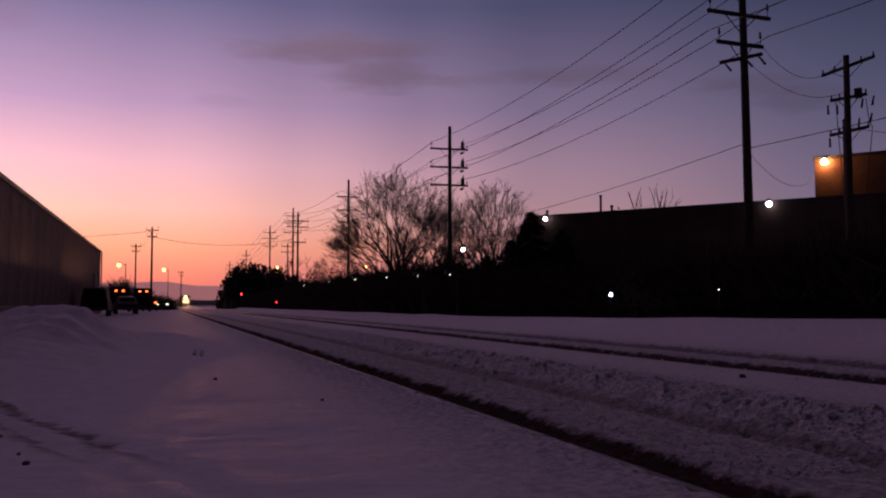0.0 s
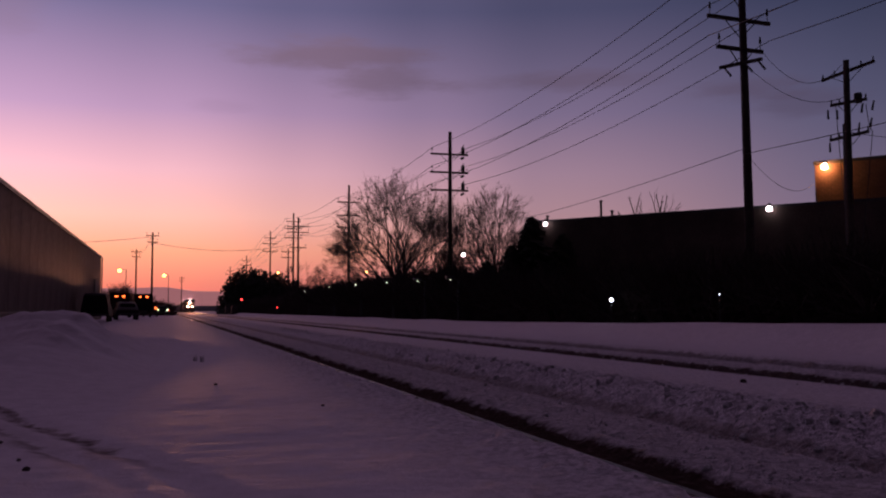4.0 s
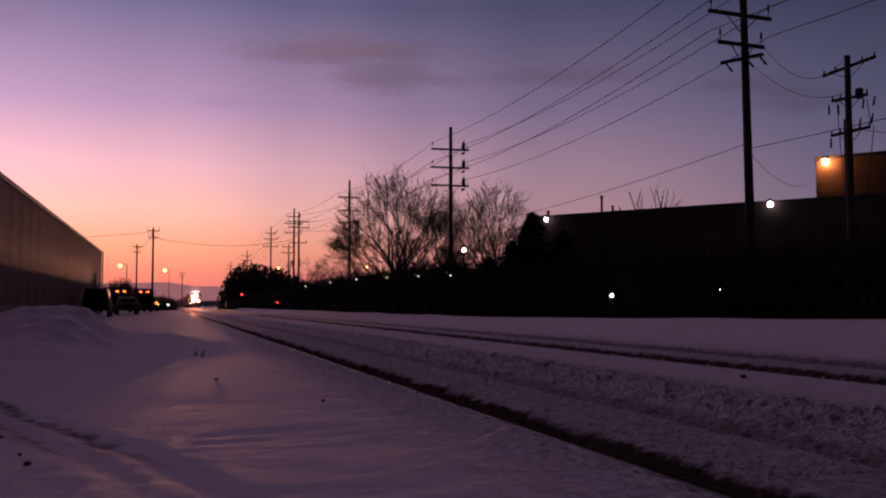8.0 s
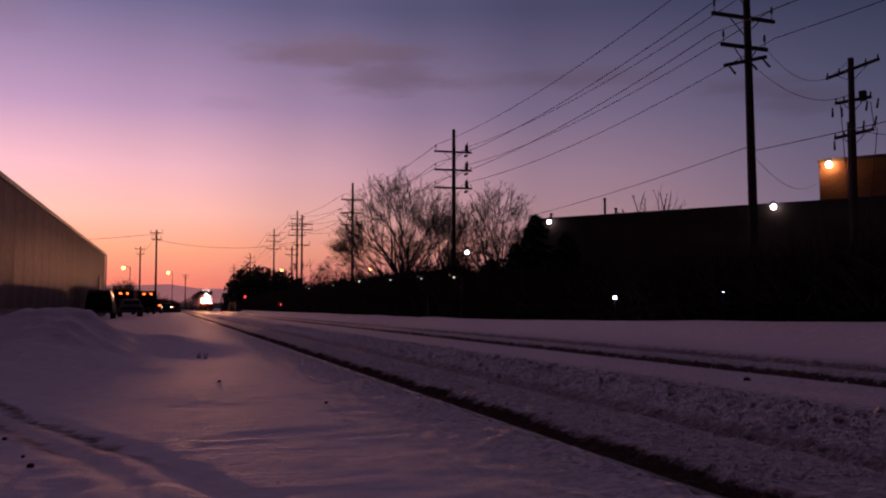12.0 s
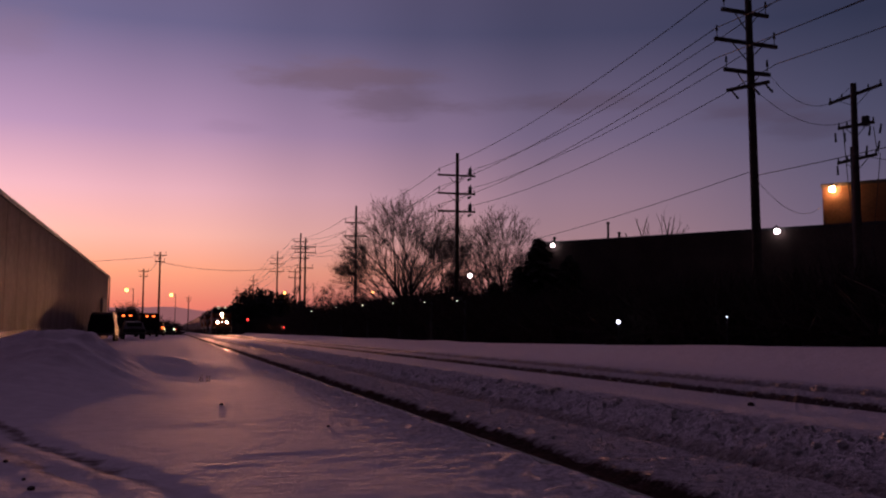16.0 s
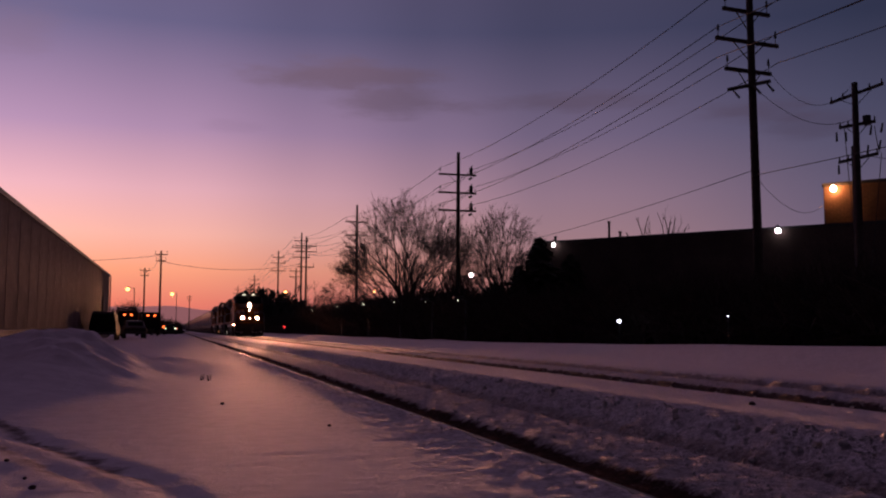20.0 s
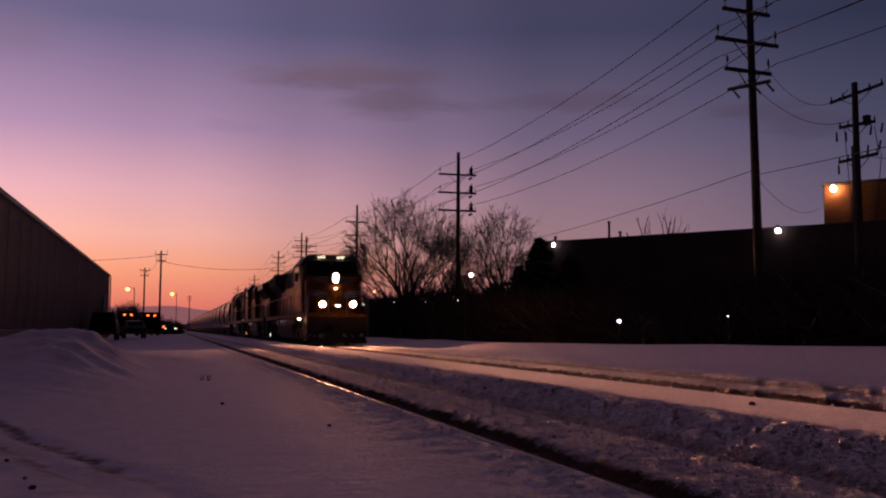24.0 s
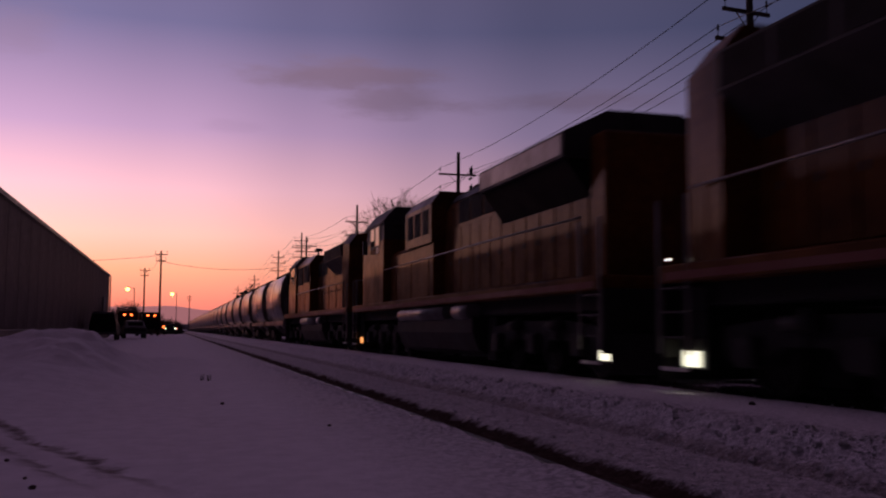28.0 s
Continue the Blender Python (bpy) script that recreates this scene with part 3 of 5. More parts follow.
def factory():
    """Low brick factory across the line, its long front slanting away, with a taller block at one end."""
    along = radians(36.4)                     # the front's direction, left of the track's
    cornerx, cornery = 38.9, 51.2
    m = Matrix.Translation((cornerx, cornery, 0)) @ Matrix.Rotation(radians(90) + along, 4, "Z")
    ob = thing("factory", "long low dark brick factory with a flat roof", "building", m)
    # local x runs along the front away from the corner, local y points away from the viewer
    h = 7.35
    part("wall", Shape().box(-30, -20, -0.3, 20.5, 0, h), DARKWALL, ob)
    part("parapet", Shape().box(-30, -0.5, h, 20.6, 0.06, h + 0.18), ROOFING, ob)
    part("roof", Shape().box(-30, -20, h, 20.5, -0.5, h + 0.05), ROOFING, ob)
    for x, top in ((15.6, 8.75), (14.7, 7.95), (20.2, 7.9)):
        part("vent_pipe", Shape().tube((x, -1.4, h), (x, -1.4, top), 0.09, n=8).tube((x, -1.4, top), (x, -1.4, top + 0.12), 0.13, n=8), HARDWARE, ob)
    # taller brick block behind the low roof
    edge, ht, back = 0.4, 10.15, -2.0
    tall = thing("brick_block", "taller tan brick block lit by a wall lamp", "building", m)
    part("wall", Shape().box(-28, -18, h + 0.05, edge, back, ht), BRICKM, tall)
    part("parapet", Shape().box(-28, -18.1, ht, edge + 0.07, back + 0.08, ht + 0.22), ROOFING, tall)
    me = Shape().box(-0.19, 0, -0.075, 0.19, 0.022, 0.075).mesh("brick", BRICKM)
    for r in range(15):
        for c in range(20):
            b = part("brick", me, BRICKM, tall)
            b.location = (edge - 0.22 - c * 0.42 - (0.21 if r % 2 else 0), back + 0.004, h + 0.35 + r * 0.175)
    for k in range(5):
        part("rail_post", Shape().tube((-4 - k * 1.6, -2.5, ht + 0.2), (-4 - k * 1.6, -2.5, ht + 1.1), 0.025, n=5), HARDWARE, tall)
    for z in (0.65, 1.1):
        part("guard_rail", Shape().tube((-4, -2.5, ht + z), (-10.4, -2.5, ht + z), 0.02, n=5), HARDWARE, tall)

    def wall_lamp(x, z, mat, size, label, y=0.0):
        lamp = thing("wall_lamp", label, "lamp", m @ pose(x, y, z), "wall lamps")
        part("bracket", Shape().tube((0, 0, 0.3), (0, 0.45, 0.36), 0.03, n=6), HARDWARE, lamp)
        part("housing", Shape().box(-size * 0.6, 0.15, size * 0.8, size * 0.6, 0.25 + size * 1.4, size * 0.8 + 0.12, 0.02), HARDWARE, lamp)
        part("lens", Shape().ball((0, 0.10 + size, 0.0), size * 0.8, 1.0, 14, 9), mat, lamp, "glowing lens")
    wall_lamp(-0.3, 9.95, G_WALL, 0.24, "bright sodium wall lamp on the brick block", back)
    wall_lamp(2.6, 7.25, G_COOL, 0.23, "bright lamp at the factory's roof edge")
    wall_lamp(19.35, 7.2, G_COOL, 0.19, "bright lamp at the factory's far corner")


factory()


def distant_block():
    """Low dark sheds and a tree belt beyond the brush."""
    for x, y, w, d, h in ((48, 150, 34, 16, 5.6), (44, 205, 26, 14, 5.0), (60, 112, 26, 20, 6.0)):
        ob = thing("shed", "low dark industrial shed behind the brush", "building", pose(x, y, 0), "far sheds")
        part("wall", Shape().box(-w / 2, -d / 2, -0.2, w / 2, d / 2, h), DARKWALL, ob)
        part("roof", Shape().along_y([(-w / 2 - 0.3, h), (w / 2 + 0.3, h), (0, h + 1.1)], -d / 2 - 0.3, d / 2 + 0.3), ROOFING, ob)
        for k in range(5):
            part("window", Shape().box(-w / 2 - 0.04, -d / 2 + 1.5 + k * (d - 3) / 5, 1.6, -w / 2, -d / 2 + 2.8 + k * (d - 3) / 5, 2.8), GLASS, ob)


distant_block()


def hills():
    rnd = random.Random(8)
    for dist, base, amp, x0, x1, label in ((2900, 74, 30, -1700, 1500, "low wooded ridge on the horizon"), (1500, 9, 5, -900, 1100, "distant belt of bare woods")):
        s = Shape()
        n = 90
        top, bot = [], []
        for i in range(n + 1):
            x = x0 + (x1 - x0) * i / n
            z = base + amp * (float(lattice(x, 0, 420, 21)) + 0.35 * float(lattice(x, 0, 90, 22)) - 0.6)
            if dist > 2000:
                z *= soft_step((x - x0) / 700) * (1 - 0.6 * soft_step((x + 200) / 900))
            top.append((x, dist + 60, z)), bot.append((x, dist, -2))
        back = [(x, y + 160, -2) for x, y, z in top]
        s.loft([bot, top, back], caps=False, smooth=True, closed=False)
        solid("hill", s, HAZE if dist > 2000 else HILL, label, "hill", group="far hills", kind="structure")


hills()


# ---- poles and wires ----
def insulator(s, x, y, z, h=0.3, r=0.055):
    s.tube((x, y, z), (x, y, z + h * 0.55), 0.015, n=4)
    s.tube((x, y, z + h * 0.5), (x, y, z + h), r, r * 0.6, n=6)


def line_pole(x, y, h, arms, heavy=True, turn=0.0, label="tall wooden power pole with three crossarms", lean=0.0):
    """arms: (height, half length, tall insulators on the outer end)."""
    ob = thing("power_pole", label, "utility pole", pose(x, y, 0, 0, lean, turn), "power poles")
    part("pole", Shape().tube((0, 0, -0.5), (0, 0, h), 0.20, 0.125, 10), POLE, ob)
    for z, half, tall in arms:
        arm = part("crossarm", Shape().box(-half, 0.12, z - 0.07, half, 0.24, z + 0.07, 0.012), POLE, ob)
        s = Shape()
        s.tube((-half * 0.5, 0.13, z - 0.05), (0, 0.14, z - 0.72), 0.022, n=4)
        s.tube((half * 0.5, 0.13, z - 0.05), (0, 0.14, z - 0.72), 0.022, n=4)
        part("brace", s, HARDWARE, arm)
        s = Shape()
        insulator(s, -half + 0.12, 0.18, z + 0.07, 0.45)
        part("insulator", s, HARDWARE, arm)
        s = Shape()
        if tall:
            s.tube((half - 0.42, 0.18, z + 0.06), (half - 0.42, 0.18, z + 0.58), 0.16, 0.13, 8)
            s.tube((half - 0.42, 0.18, z + 0.58), (half - 0.34, 0.18, z + 0.80), 0.05, 0.02, 5)
            s.tube((half - 0.60, 0.18, z - 0.32), (half - 0.34, 0.18, z - 0.20), 0.09, 0.09, 7)
            insulator(s, half - 0.08, 0.18, z + 0.07, 0.25)
        else:
            insulator(s, half - 0.12, 0.18, z + 0.07, 0.5, 0.06)
        part("insulator", s, HARDWARE, arm)
    return ob


LINE_X = 20.7
POLES = [(-9.0, 14.4), (31.1, 14.4), (69.8, 14.4), (112.0, 15.6), (163.5, 17.3), (201.0, 17.2), (262.0, 15.5), (330.0, 15.5)]
TOPARMS = [(10.9, 1.2, False), (12.0, 1.2, False)]
for k, (py, ph) in enumerate(POLES):
    if k == 2:
        line_pole(LINE_X, py, ph, [(9.93, 1.5, True), (11.3, 1.5, True), (12.7, 1.5, True)], label="wooden power pole with three crossarms and cut-outs")
    elif k < 2:
        line_pole(LINE_X + 0.2, py, ph, [(10.62, 1.12, False), (11.75, 1.52, False), (12.92, 1.14, False)], label="tall wooden power pole leading wires along the line", lean=-0.9, turn=9)
    elif k == 3:
        line_pole(LINE_X, py, ph, [(10.6, 1.35, False), (12.0, 1.35, False), (13.6, 1.35, False)], label="wooden power pole in front of bare trees")
    else:
        line_pole(LINE_X, py, ph, [(ph - 4.2, 1.5, False), (ph - 2.6, 1.5, False), (ph - 1.4, 1.2, False)], label="distant wooden power pole with crossarms")


def sagging(a, b, sag, n=10):
    a, b = Vector(a), Vector(b)
    return [a.lerp(b, i / n) - Vector((0, 0, sag * 4 * (i / n) * (1 - i / n))) for i in range(n + 1)]


def cable(points, r, label="slack black overhead wire between poles"):
    solid("overhead_wire", Shape().path(points, r, 4), WIRE, label, "wire", group="overhead wires")


def line_wires():
    heights = {0: (11.05, 12.2, 13.5), 1: (11.05, 12.2, 13.5), 2: (10.45, 11.8, 13.2), 3: (11.1, 12.5, 14.1)}
    for k in range(len(POLES) - 1):
        ha = heights.get(k, tuple(POLES[k][1] - q for q in (3.7, 2.1, 0.9)))
        hb = heights.get(k + 1, tuple(POLES[k + 1][1] - q for q in (3.7, 2.1, 0.9)))
        for j in range(3):
            for side in (-1.0, 1.0):
                cable(sagging((LINE_X + side * 1.32, POLES[k][0] + 0.18, ha[j]), (LINE_X + side * 1.32, POLES[k + 1][0] + 0.18, hb[j]), 0.7), 0.021 if k < 3 else 0.026)
        if k < 5:
            cable(sagging((LINE_X, POLES[k][0], 6.8), (LINE_X, POLES[k + 1][0], 6.6), 0.4), 0.016, "low telephone cable between poles")


line_wires()


def gear_pole():
    """Pole by the factory with cut-outs, a transformer bank and drop leads."""
    x, y = 28.74, 35.31
    ob = thing("equipment_pole", "wooden pole carrying switchgear and drop leads beside the factory", "utility pole", pose(x, y, 0, 0, 0, -58))
    part("pole", Shape().tube((0, 0, -0.5), (0, 0, 11.8), 0.19, 0.13, 10), POLE, ob)
    for z, half, tilt in ((11.35, 1.15, 0.22), (9.95, 0.78, 0.05), (8.45, 0.85, 0.12)):
        slab = Shape().loft([[(q * half, y, z + q * half * tilt + dz) for y, dz in ((0.12, -0.06), (0.24, -0.06), (0.24, 0.06), (0.12, 0.06))] for q in (-1, 1)])
        arm = part("crossarm", slab, POLE, ob)
        s = Shape()
        s.tube((-half * 0.6, 0.15, z - 0.05 - half * 0.6 * tilt), (0, 0.15, z - 0.55), 0.018, n=4)
        part("brace", s, HARDWARE, arm)
        part("brace", Shape().tube((half * 0.6, 0.15, z - 0.05 + half * 0.6 * tilt), (0, 0.15, z - 0.55), 0.018, n=4), HARDWARE, arm)
        for q in (-0.95, -0.5, 0.5, 0.95):
            part("insulator", Shape().tube((half * q, 0.18, z + 0.05 + half * q * tilt), (half * q, 0.18, z + 0.24 + half * q * tilt), 0.045, 0.03, 6), HARDWARE, arm)
    for q, z in ((-0.95, 9.35), (-0.55, 9.3), (0.5, 9.45), (0.95, 9.5), (-0.9, 7.85), (0.35, 8.6), (0.85, 8.75)):
        part("cut_out", Shape().tube((q, 0.32, z), (q * 1.05, 0.42, z + 0.42), 0.055, 0.04, 6), HARDWARE, ob)
    part("switch", Shape().box(0.2, 0.25, 9.9, 0.5, 0.5, 10.35, 0.03), HARDWARE, ob)
    part("conduit", Shape().tube((-0.22, 0.1, 1.0), (-0.22, 0.1, 9.0), 0.045, n=6), HARDWARE, ob)
    for a, b in (((0.95, 0.3, 8.6), (0.25, 0.2, 2.5)), ((0.7, 0.3, 9.8), (0.9, 0.3, 8.6)), ((-0.6, 0.3, 9.9), (-0.25, 0.2, 5.0))):
        part("lead", Shape().path(sagging(a, b, 0.25), 0.018), WIRE, ob)
    cable(sagging((LINE_X + 1.0, 31.3, 10.6), (x - 0.7, y - 0.6, 11.4), 1.0), 0.012, "slack service wire to the equipment pole")
    cable(sagging((LINE_X + 0.6, 31.3, 9.8), (x - 0.6, y - 0.5, 10.0), 0.6), 0.012, "slack service wire to the equipment pole")
    cable(sagging((LINE_X, 31.1, 6.7), (37.0, 48.5, 8.3), 0.9), 0.012, "slack service wire to the factory")
    cable(sagging((x, y, 8.6), (x + 14, y + 2, 9.5), 0.4), 0.014, "service wire to the brick block")
    # stub arm with dead-end wires on the near pole
    stub = thing("stub_arm", "short slanting crossarm with dead-end insulators", "crossarm", pose(LINE_X + 0.02, 31.1, 10.0, 0, -0.9, -60))
    part("crossarm", Shape().box(-0.85, -0.26, -0.06, 0.85, -0.14, 0.06, 0.01), POLE, stub)
    for q in (-0.65, 0.2, 0.7):
        part("insulator", Shape().tube((q, -0.2, -0.05), (q + 0.3, -0.3, -0.42), 0.035, 0.05, 6), HARDWARE, stub)


gear_pole()


# ---- lamps ----
def street_lamp(x, y, h, mat, label, r=0.22, arm=0.9):
    ob = thing("street_lamp", label, "street lamp", pose(x, y, 0), "street lamps")
    part("post", Shape().tube((0, 0, -0.3), (0, 0, h), 0.10, 0.06, 8), HARDWARE, ob)
    part("arm", Shape().tube((0, 0, h - 0.1), (-arm, 0, h + 0.1), 0.035, n=6), HARDWARE, ob)
    head = part("lamp_head", Shape().box(-arm - 0.35, -0.14, h + 0.04, -arm + 0.15, 0.14, h + 0.18, 0.03), HARDWARE, ob)
    part("lens", Shape().ball((-arm - 0.1, 0, h - r * 0.6), r, 1.0, 10, 7), mat, head, "glowing lens")


for x, y, h, r in ((-6.0, 158.2, 7.2, 0.30), (0.6, 239.0, 9.4, 0.40), (24.5, 212.0, 9.2, 0.28), (33.6, 160.0, 7.4, 0.20)):
    street_lamp(x, y, h, G_ORANGE, "orange sodium street lamp on a tall post", r)
for y, h in ((101.8, 2.85), (86.0, 2.86), (73.5, 2.8), (62.6, 2.64), (54.4, 2.5), (47.7, 2.37)):
    street_lamp(14.6, y, h, G_SMALL, "small pale lamp on a thin post before the brush", 0.045 if y > 70 else 0.03, 0.35)
street_lamp(25.3, 78.0, 5.6, G_COOL, "bright white yard lamp among the trees", 0.17)


for x, y, h, r in ((14.0, 28.7, 1.12, 0.062), (14.0, 22.3, 1.2, 0.014)):
    ob = thing("bollard_lamp", "low cold marker lamp at the edge of the brush", "lamp", pose(x, y, 0), "bollard lamps")
    part("post", Shape().tube((0, 0, -0.1), (0, 0, h - r), 0.012, n=5), HARDWARE, ob)
    part("lens", Shape().ball((0, 0, h), r, 1.0, 10, 7), G_BLUE, ob, "cold glowing lens")
line_pole(19.8, 150.4, 15.3, [(13.9, 1.7, False), (13.0, 1.7, False), (10.6, 1.3, False)], label="distant wooden power pole with long crossarms")
line_pole(24.4, 201.0, 13.7, [(13.0, 1.4, False), (11.8, 1.4, False)], label="distant wooden power pole with crossarms")


def left_poles():
    for x, y, h in ((-2.1, 156.7, 13.0), (-5.7, 199.0, 12.9), (5.0, 330.0, 12.0)):
        line_pole(x, y, h, [(h - 0.5, 1.0, False), (h - 1.5, 0.8, False)], label="distant wooden pole beside the siding")
    cable(sagging((-2.1, 156.7, 12.4), (-5.7, 199.0, 12.3), 1.0), 0.03)
    cable(sagging((-2.1, 156.7, 11.4), (LINE_X, 163.5, 12.0), 1.2), 0.03)
    cable(sagging((-40, 160, 11.0), (-2.1, 156.7, 12.3), 0.8), 0.03)


left_poles()


def signals():
    for x, y, h, red in ((14.0, 188.5, 2.86, True), (14.2, 128.6, 1.17, False)):
        ob = thing("signal", "trackside signal post showing a red light", "signal", pose(x, y, 0), "trackside signals")
        part("post", Shape().tube((0, 0, -0.2), (0, 0, h + 0.4), 0.07, n=8), HARDWARE, ob)
        part("hood", Shape().box(-0.25, -0.05, h - 0.3, 0.25, 0.1, h + 0.3, 0.03), HARDWARE, ob)
        part("lens", Shape().ball((0, -0.08, h), 0.18 if red else 0.07, 1.0, 8, 5), G_TAIL, ob, "red glowing lens")
    for x, y in ((12.6, 186.0), (12.0, 195.0)):
        ob = thing("relay_cabinet", "grey trackside relay cabinet in the snow", "cabinet", pose(x, y, 0), "relay cabinets")
        part("body", Shape().box(-0.6, -0.5, -0.1, 0.6, 0.5, 1.9, 0.03), GREYP, ob)
        part("door", Shape().box(-0.5, -0.54, 0.1, 0.5, -0.5, 1.75), GREYP, ob)


signals()


# ---- trees ----
def bare_tree(x, y, h, half, seed, label, low=2.2, limbs=8, forks=7, first=0.34, lean=0.0):
    """A short trunk whose limbs fan out and fork again and again, inside a rough dome of height h and half width half."""
    rnd = random.Random(seed)
    wood, twig = Shape(), Shape()
    ob = thing("bare_tree", label, "tree", pose(x, y, 0), "bare trees")
    rise = h - low

    def inside(p):
        up = (p.z - low) / (rise if p.z > low else low * 1.2)
        return ((p.x - lean) ** 2 + p.y ** 2) / half ** 2 + up * up

    def grow(p, d, length, r, level):
        bend = Vector((rnd.gauss(0, 0.05), rnd.gauss(0, 0.05), 0.022 if level < 4 else 0.0))
        steps = 3 if level < 5 else 2
        limit = rnd.uniform(0.80, 1.06)
        for i in range(steps):
            d = (d + bend + Vector((rnd.gauss(0, 0.035), rnd.gauss(0, 0.035), rnd.gauss(0, 0.03)))).normalized()
            q = p + d * (length / steps)
            r1 = max(0.011, r * (1 - 0.26 / steps))
            (wood if level < 3 else twig).tube(p, q, r, r1, 7 if level < 2 else 3, False)
            p, r = q, r1
            if inside(p) > limit:
                return
            if level >= 4:
                side = (d + Vector((rnd.gauss(0, 0.38), rnd.gauss(0, 0.38), rnd.gauss(0.05, 0.3)))).normalized()
                twig.tube(p, p + side * length * rnd.uniform(0.5, 1.0), 0.011, 0.008, 3, False)
        if level >= forks:
            return
        u = d.orthogonal().normalized()
        turn = rnd.random() * math.pi
        side = u * math.cos(turn) + d.cross(u) * math.sin(turn)
        parts_out = [(0.22, 0.84), (-0.38, 0.68)] if rnd.random() < 0.76 else [(0.05, 0.76), (-0.40, 0.64), (0.42, 0.62)]
        for swing, share in parts_out:
            nd = (d + side * swing * rnd.uniform(0.7, 1.3)).normalized()
            grow(p, nd, length * rnd.uniform(0.74, 0.90), r * share, level + 1)
    base = 0.020 * h
    wood.tube((0, 0, -0.3), (0, 0, low * 0.45), base * 1.25, base * 0.95, 10, False)
    wood.tube((0, 0, low * 0.45), (0, 0, low), base * 0.95, base * 0.8, 10, False)
    for k in range(limbs):
        a = 2.4 * k + rnd.uniform(-0.4, 0.4)
        tilt = radians(6 + 76 * ((k + 0.5) / limbs) ** 0.9 + rnd.uniform(-5, 5))
        d = Vector((math.cos(a) * math.sin(tilt), math.sin(a) * math.sin(tilt), math.cos(tilt)))
        reach = 1.0 / math.sqrt((math.sin(tilt) / half) ** 2 + (math.cos(tilt) / rise) ** 2)
        grow(Vector((0, 0, low * rnd.uniform(0.72, 1.0))), d, reach * first * rnd.uniform(0.85, 1.1), base * rnd.uniform(0.55, 0.85), 0)
    part("trunk", wood, BARK, ob)
    part("crown", twig, TWIG, ob, "fine bare twigs")
    return ob


bare_tree(23.4, 97.3, 15.4, 8.7, 3, "large bare deciduous tree with a spreading domed crown", low=2.8, limbs=15, forks=7, first=0.24)
bare_tree(28.9, 101.6, 13.6, 5.6, 5, "tall bare deciduous tree beside the power pole", limbs=12, forks=7, first=0.25)
bare_tree(33.2, 94.5, 13.9, 6.0, 9, "bare deciduous tree near the yard lamp", limbs=16, forks=7, first=0.25)
bare_tree(36.6, 96.0, 10.5, 3.8, 12, "smaller bare tree behind the spruce", limbs=9, forks=7, first=0.26)
bare_tree(48.8, 90.2, 13.2, 5.6, 14, "thin bare tree rising behind the factory roof", low=5.5, limbs=7, forks=4, first=0.36)
bare_tree(17.6, 128.0, 7.5, 3.6, 17, "slender bare tree at the edge of the brush", limbs=7, forks=5, first=0.3)
bare_tree(21.0, 118.0, 8.2, 4.6, 19, "slender bare tree at the edge of the brush", limbs=7, forks=5, first=0.28)


def spruce(x, y, h, w, seed):
    rnd = random.Random(seed)
    ob = thing("spruce", "dark conical spruce beside the factory", "tree", pose(x, y, 0), "spruces")
    part("trunk", Shape().tube((0, 0, -0.2), (0, 0, h * 0.95), 0.16, 0.03, 7), BARK, ob)
    s = Shape()
    for k in range(2200):
        z = h * (0.04 + 0.95 * rnd.random() ** 1.1)
        a = rnd.random() * 2 * math.pi
        ragged = 0.78 + 0.30 * math.sin(a * 3 + z * 5.1 + seed) * math.sin(z * 3.7 + a) + 0.18 * math.sin(z * 9.0 + a * 5)
        reach = w * (1 - z / h) ** 0.62 * ragged * rnd.uniform(0.4, 1.15) + 0.06
        c, sn = math.cos(a), math.sin(a)
        p0 = Vector((c * reach * 0.25, sn * reach * 0.25, z))
        p1 = Vector((c * reach, sn * reach, z - reach * 0.28 + rnd.uniform(-0.1, 0.1)))
        side = Vector((-sn, c, 0)) * min(0.2, 0.03 + reach * 0.25)
        k0 = len(s.v)
        s.v += [tuple(p0), tuple((p0 + p1) / 2 + side), tuple(p1), tuple((p0 + p1) / 2 - side), tuple((p0 + p1) / 2 + Vector((0, 0, -0.16)))]
        for q in ((0, 1, 4), (1, 2, 4), (2, 3, 4), (3, 0, 4), (0, 3, 2, 1)):
            s.face([k0 + i for i in q])
    part("crown", s, NEEDLE, ob)


spruce(24.9, 63.7, 7.5, 3.6, 2)
spruce(23.3, 63.4, 5.4, 2.3, 5)
spruce(26.6, 62.0, 6.2, 2.6, 6)
spruce(22.4, 66.0, 4.4, 2.0, 7)


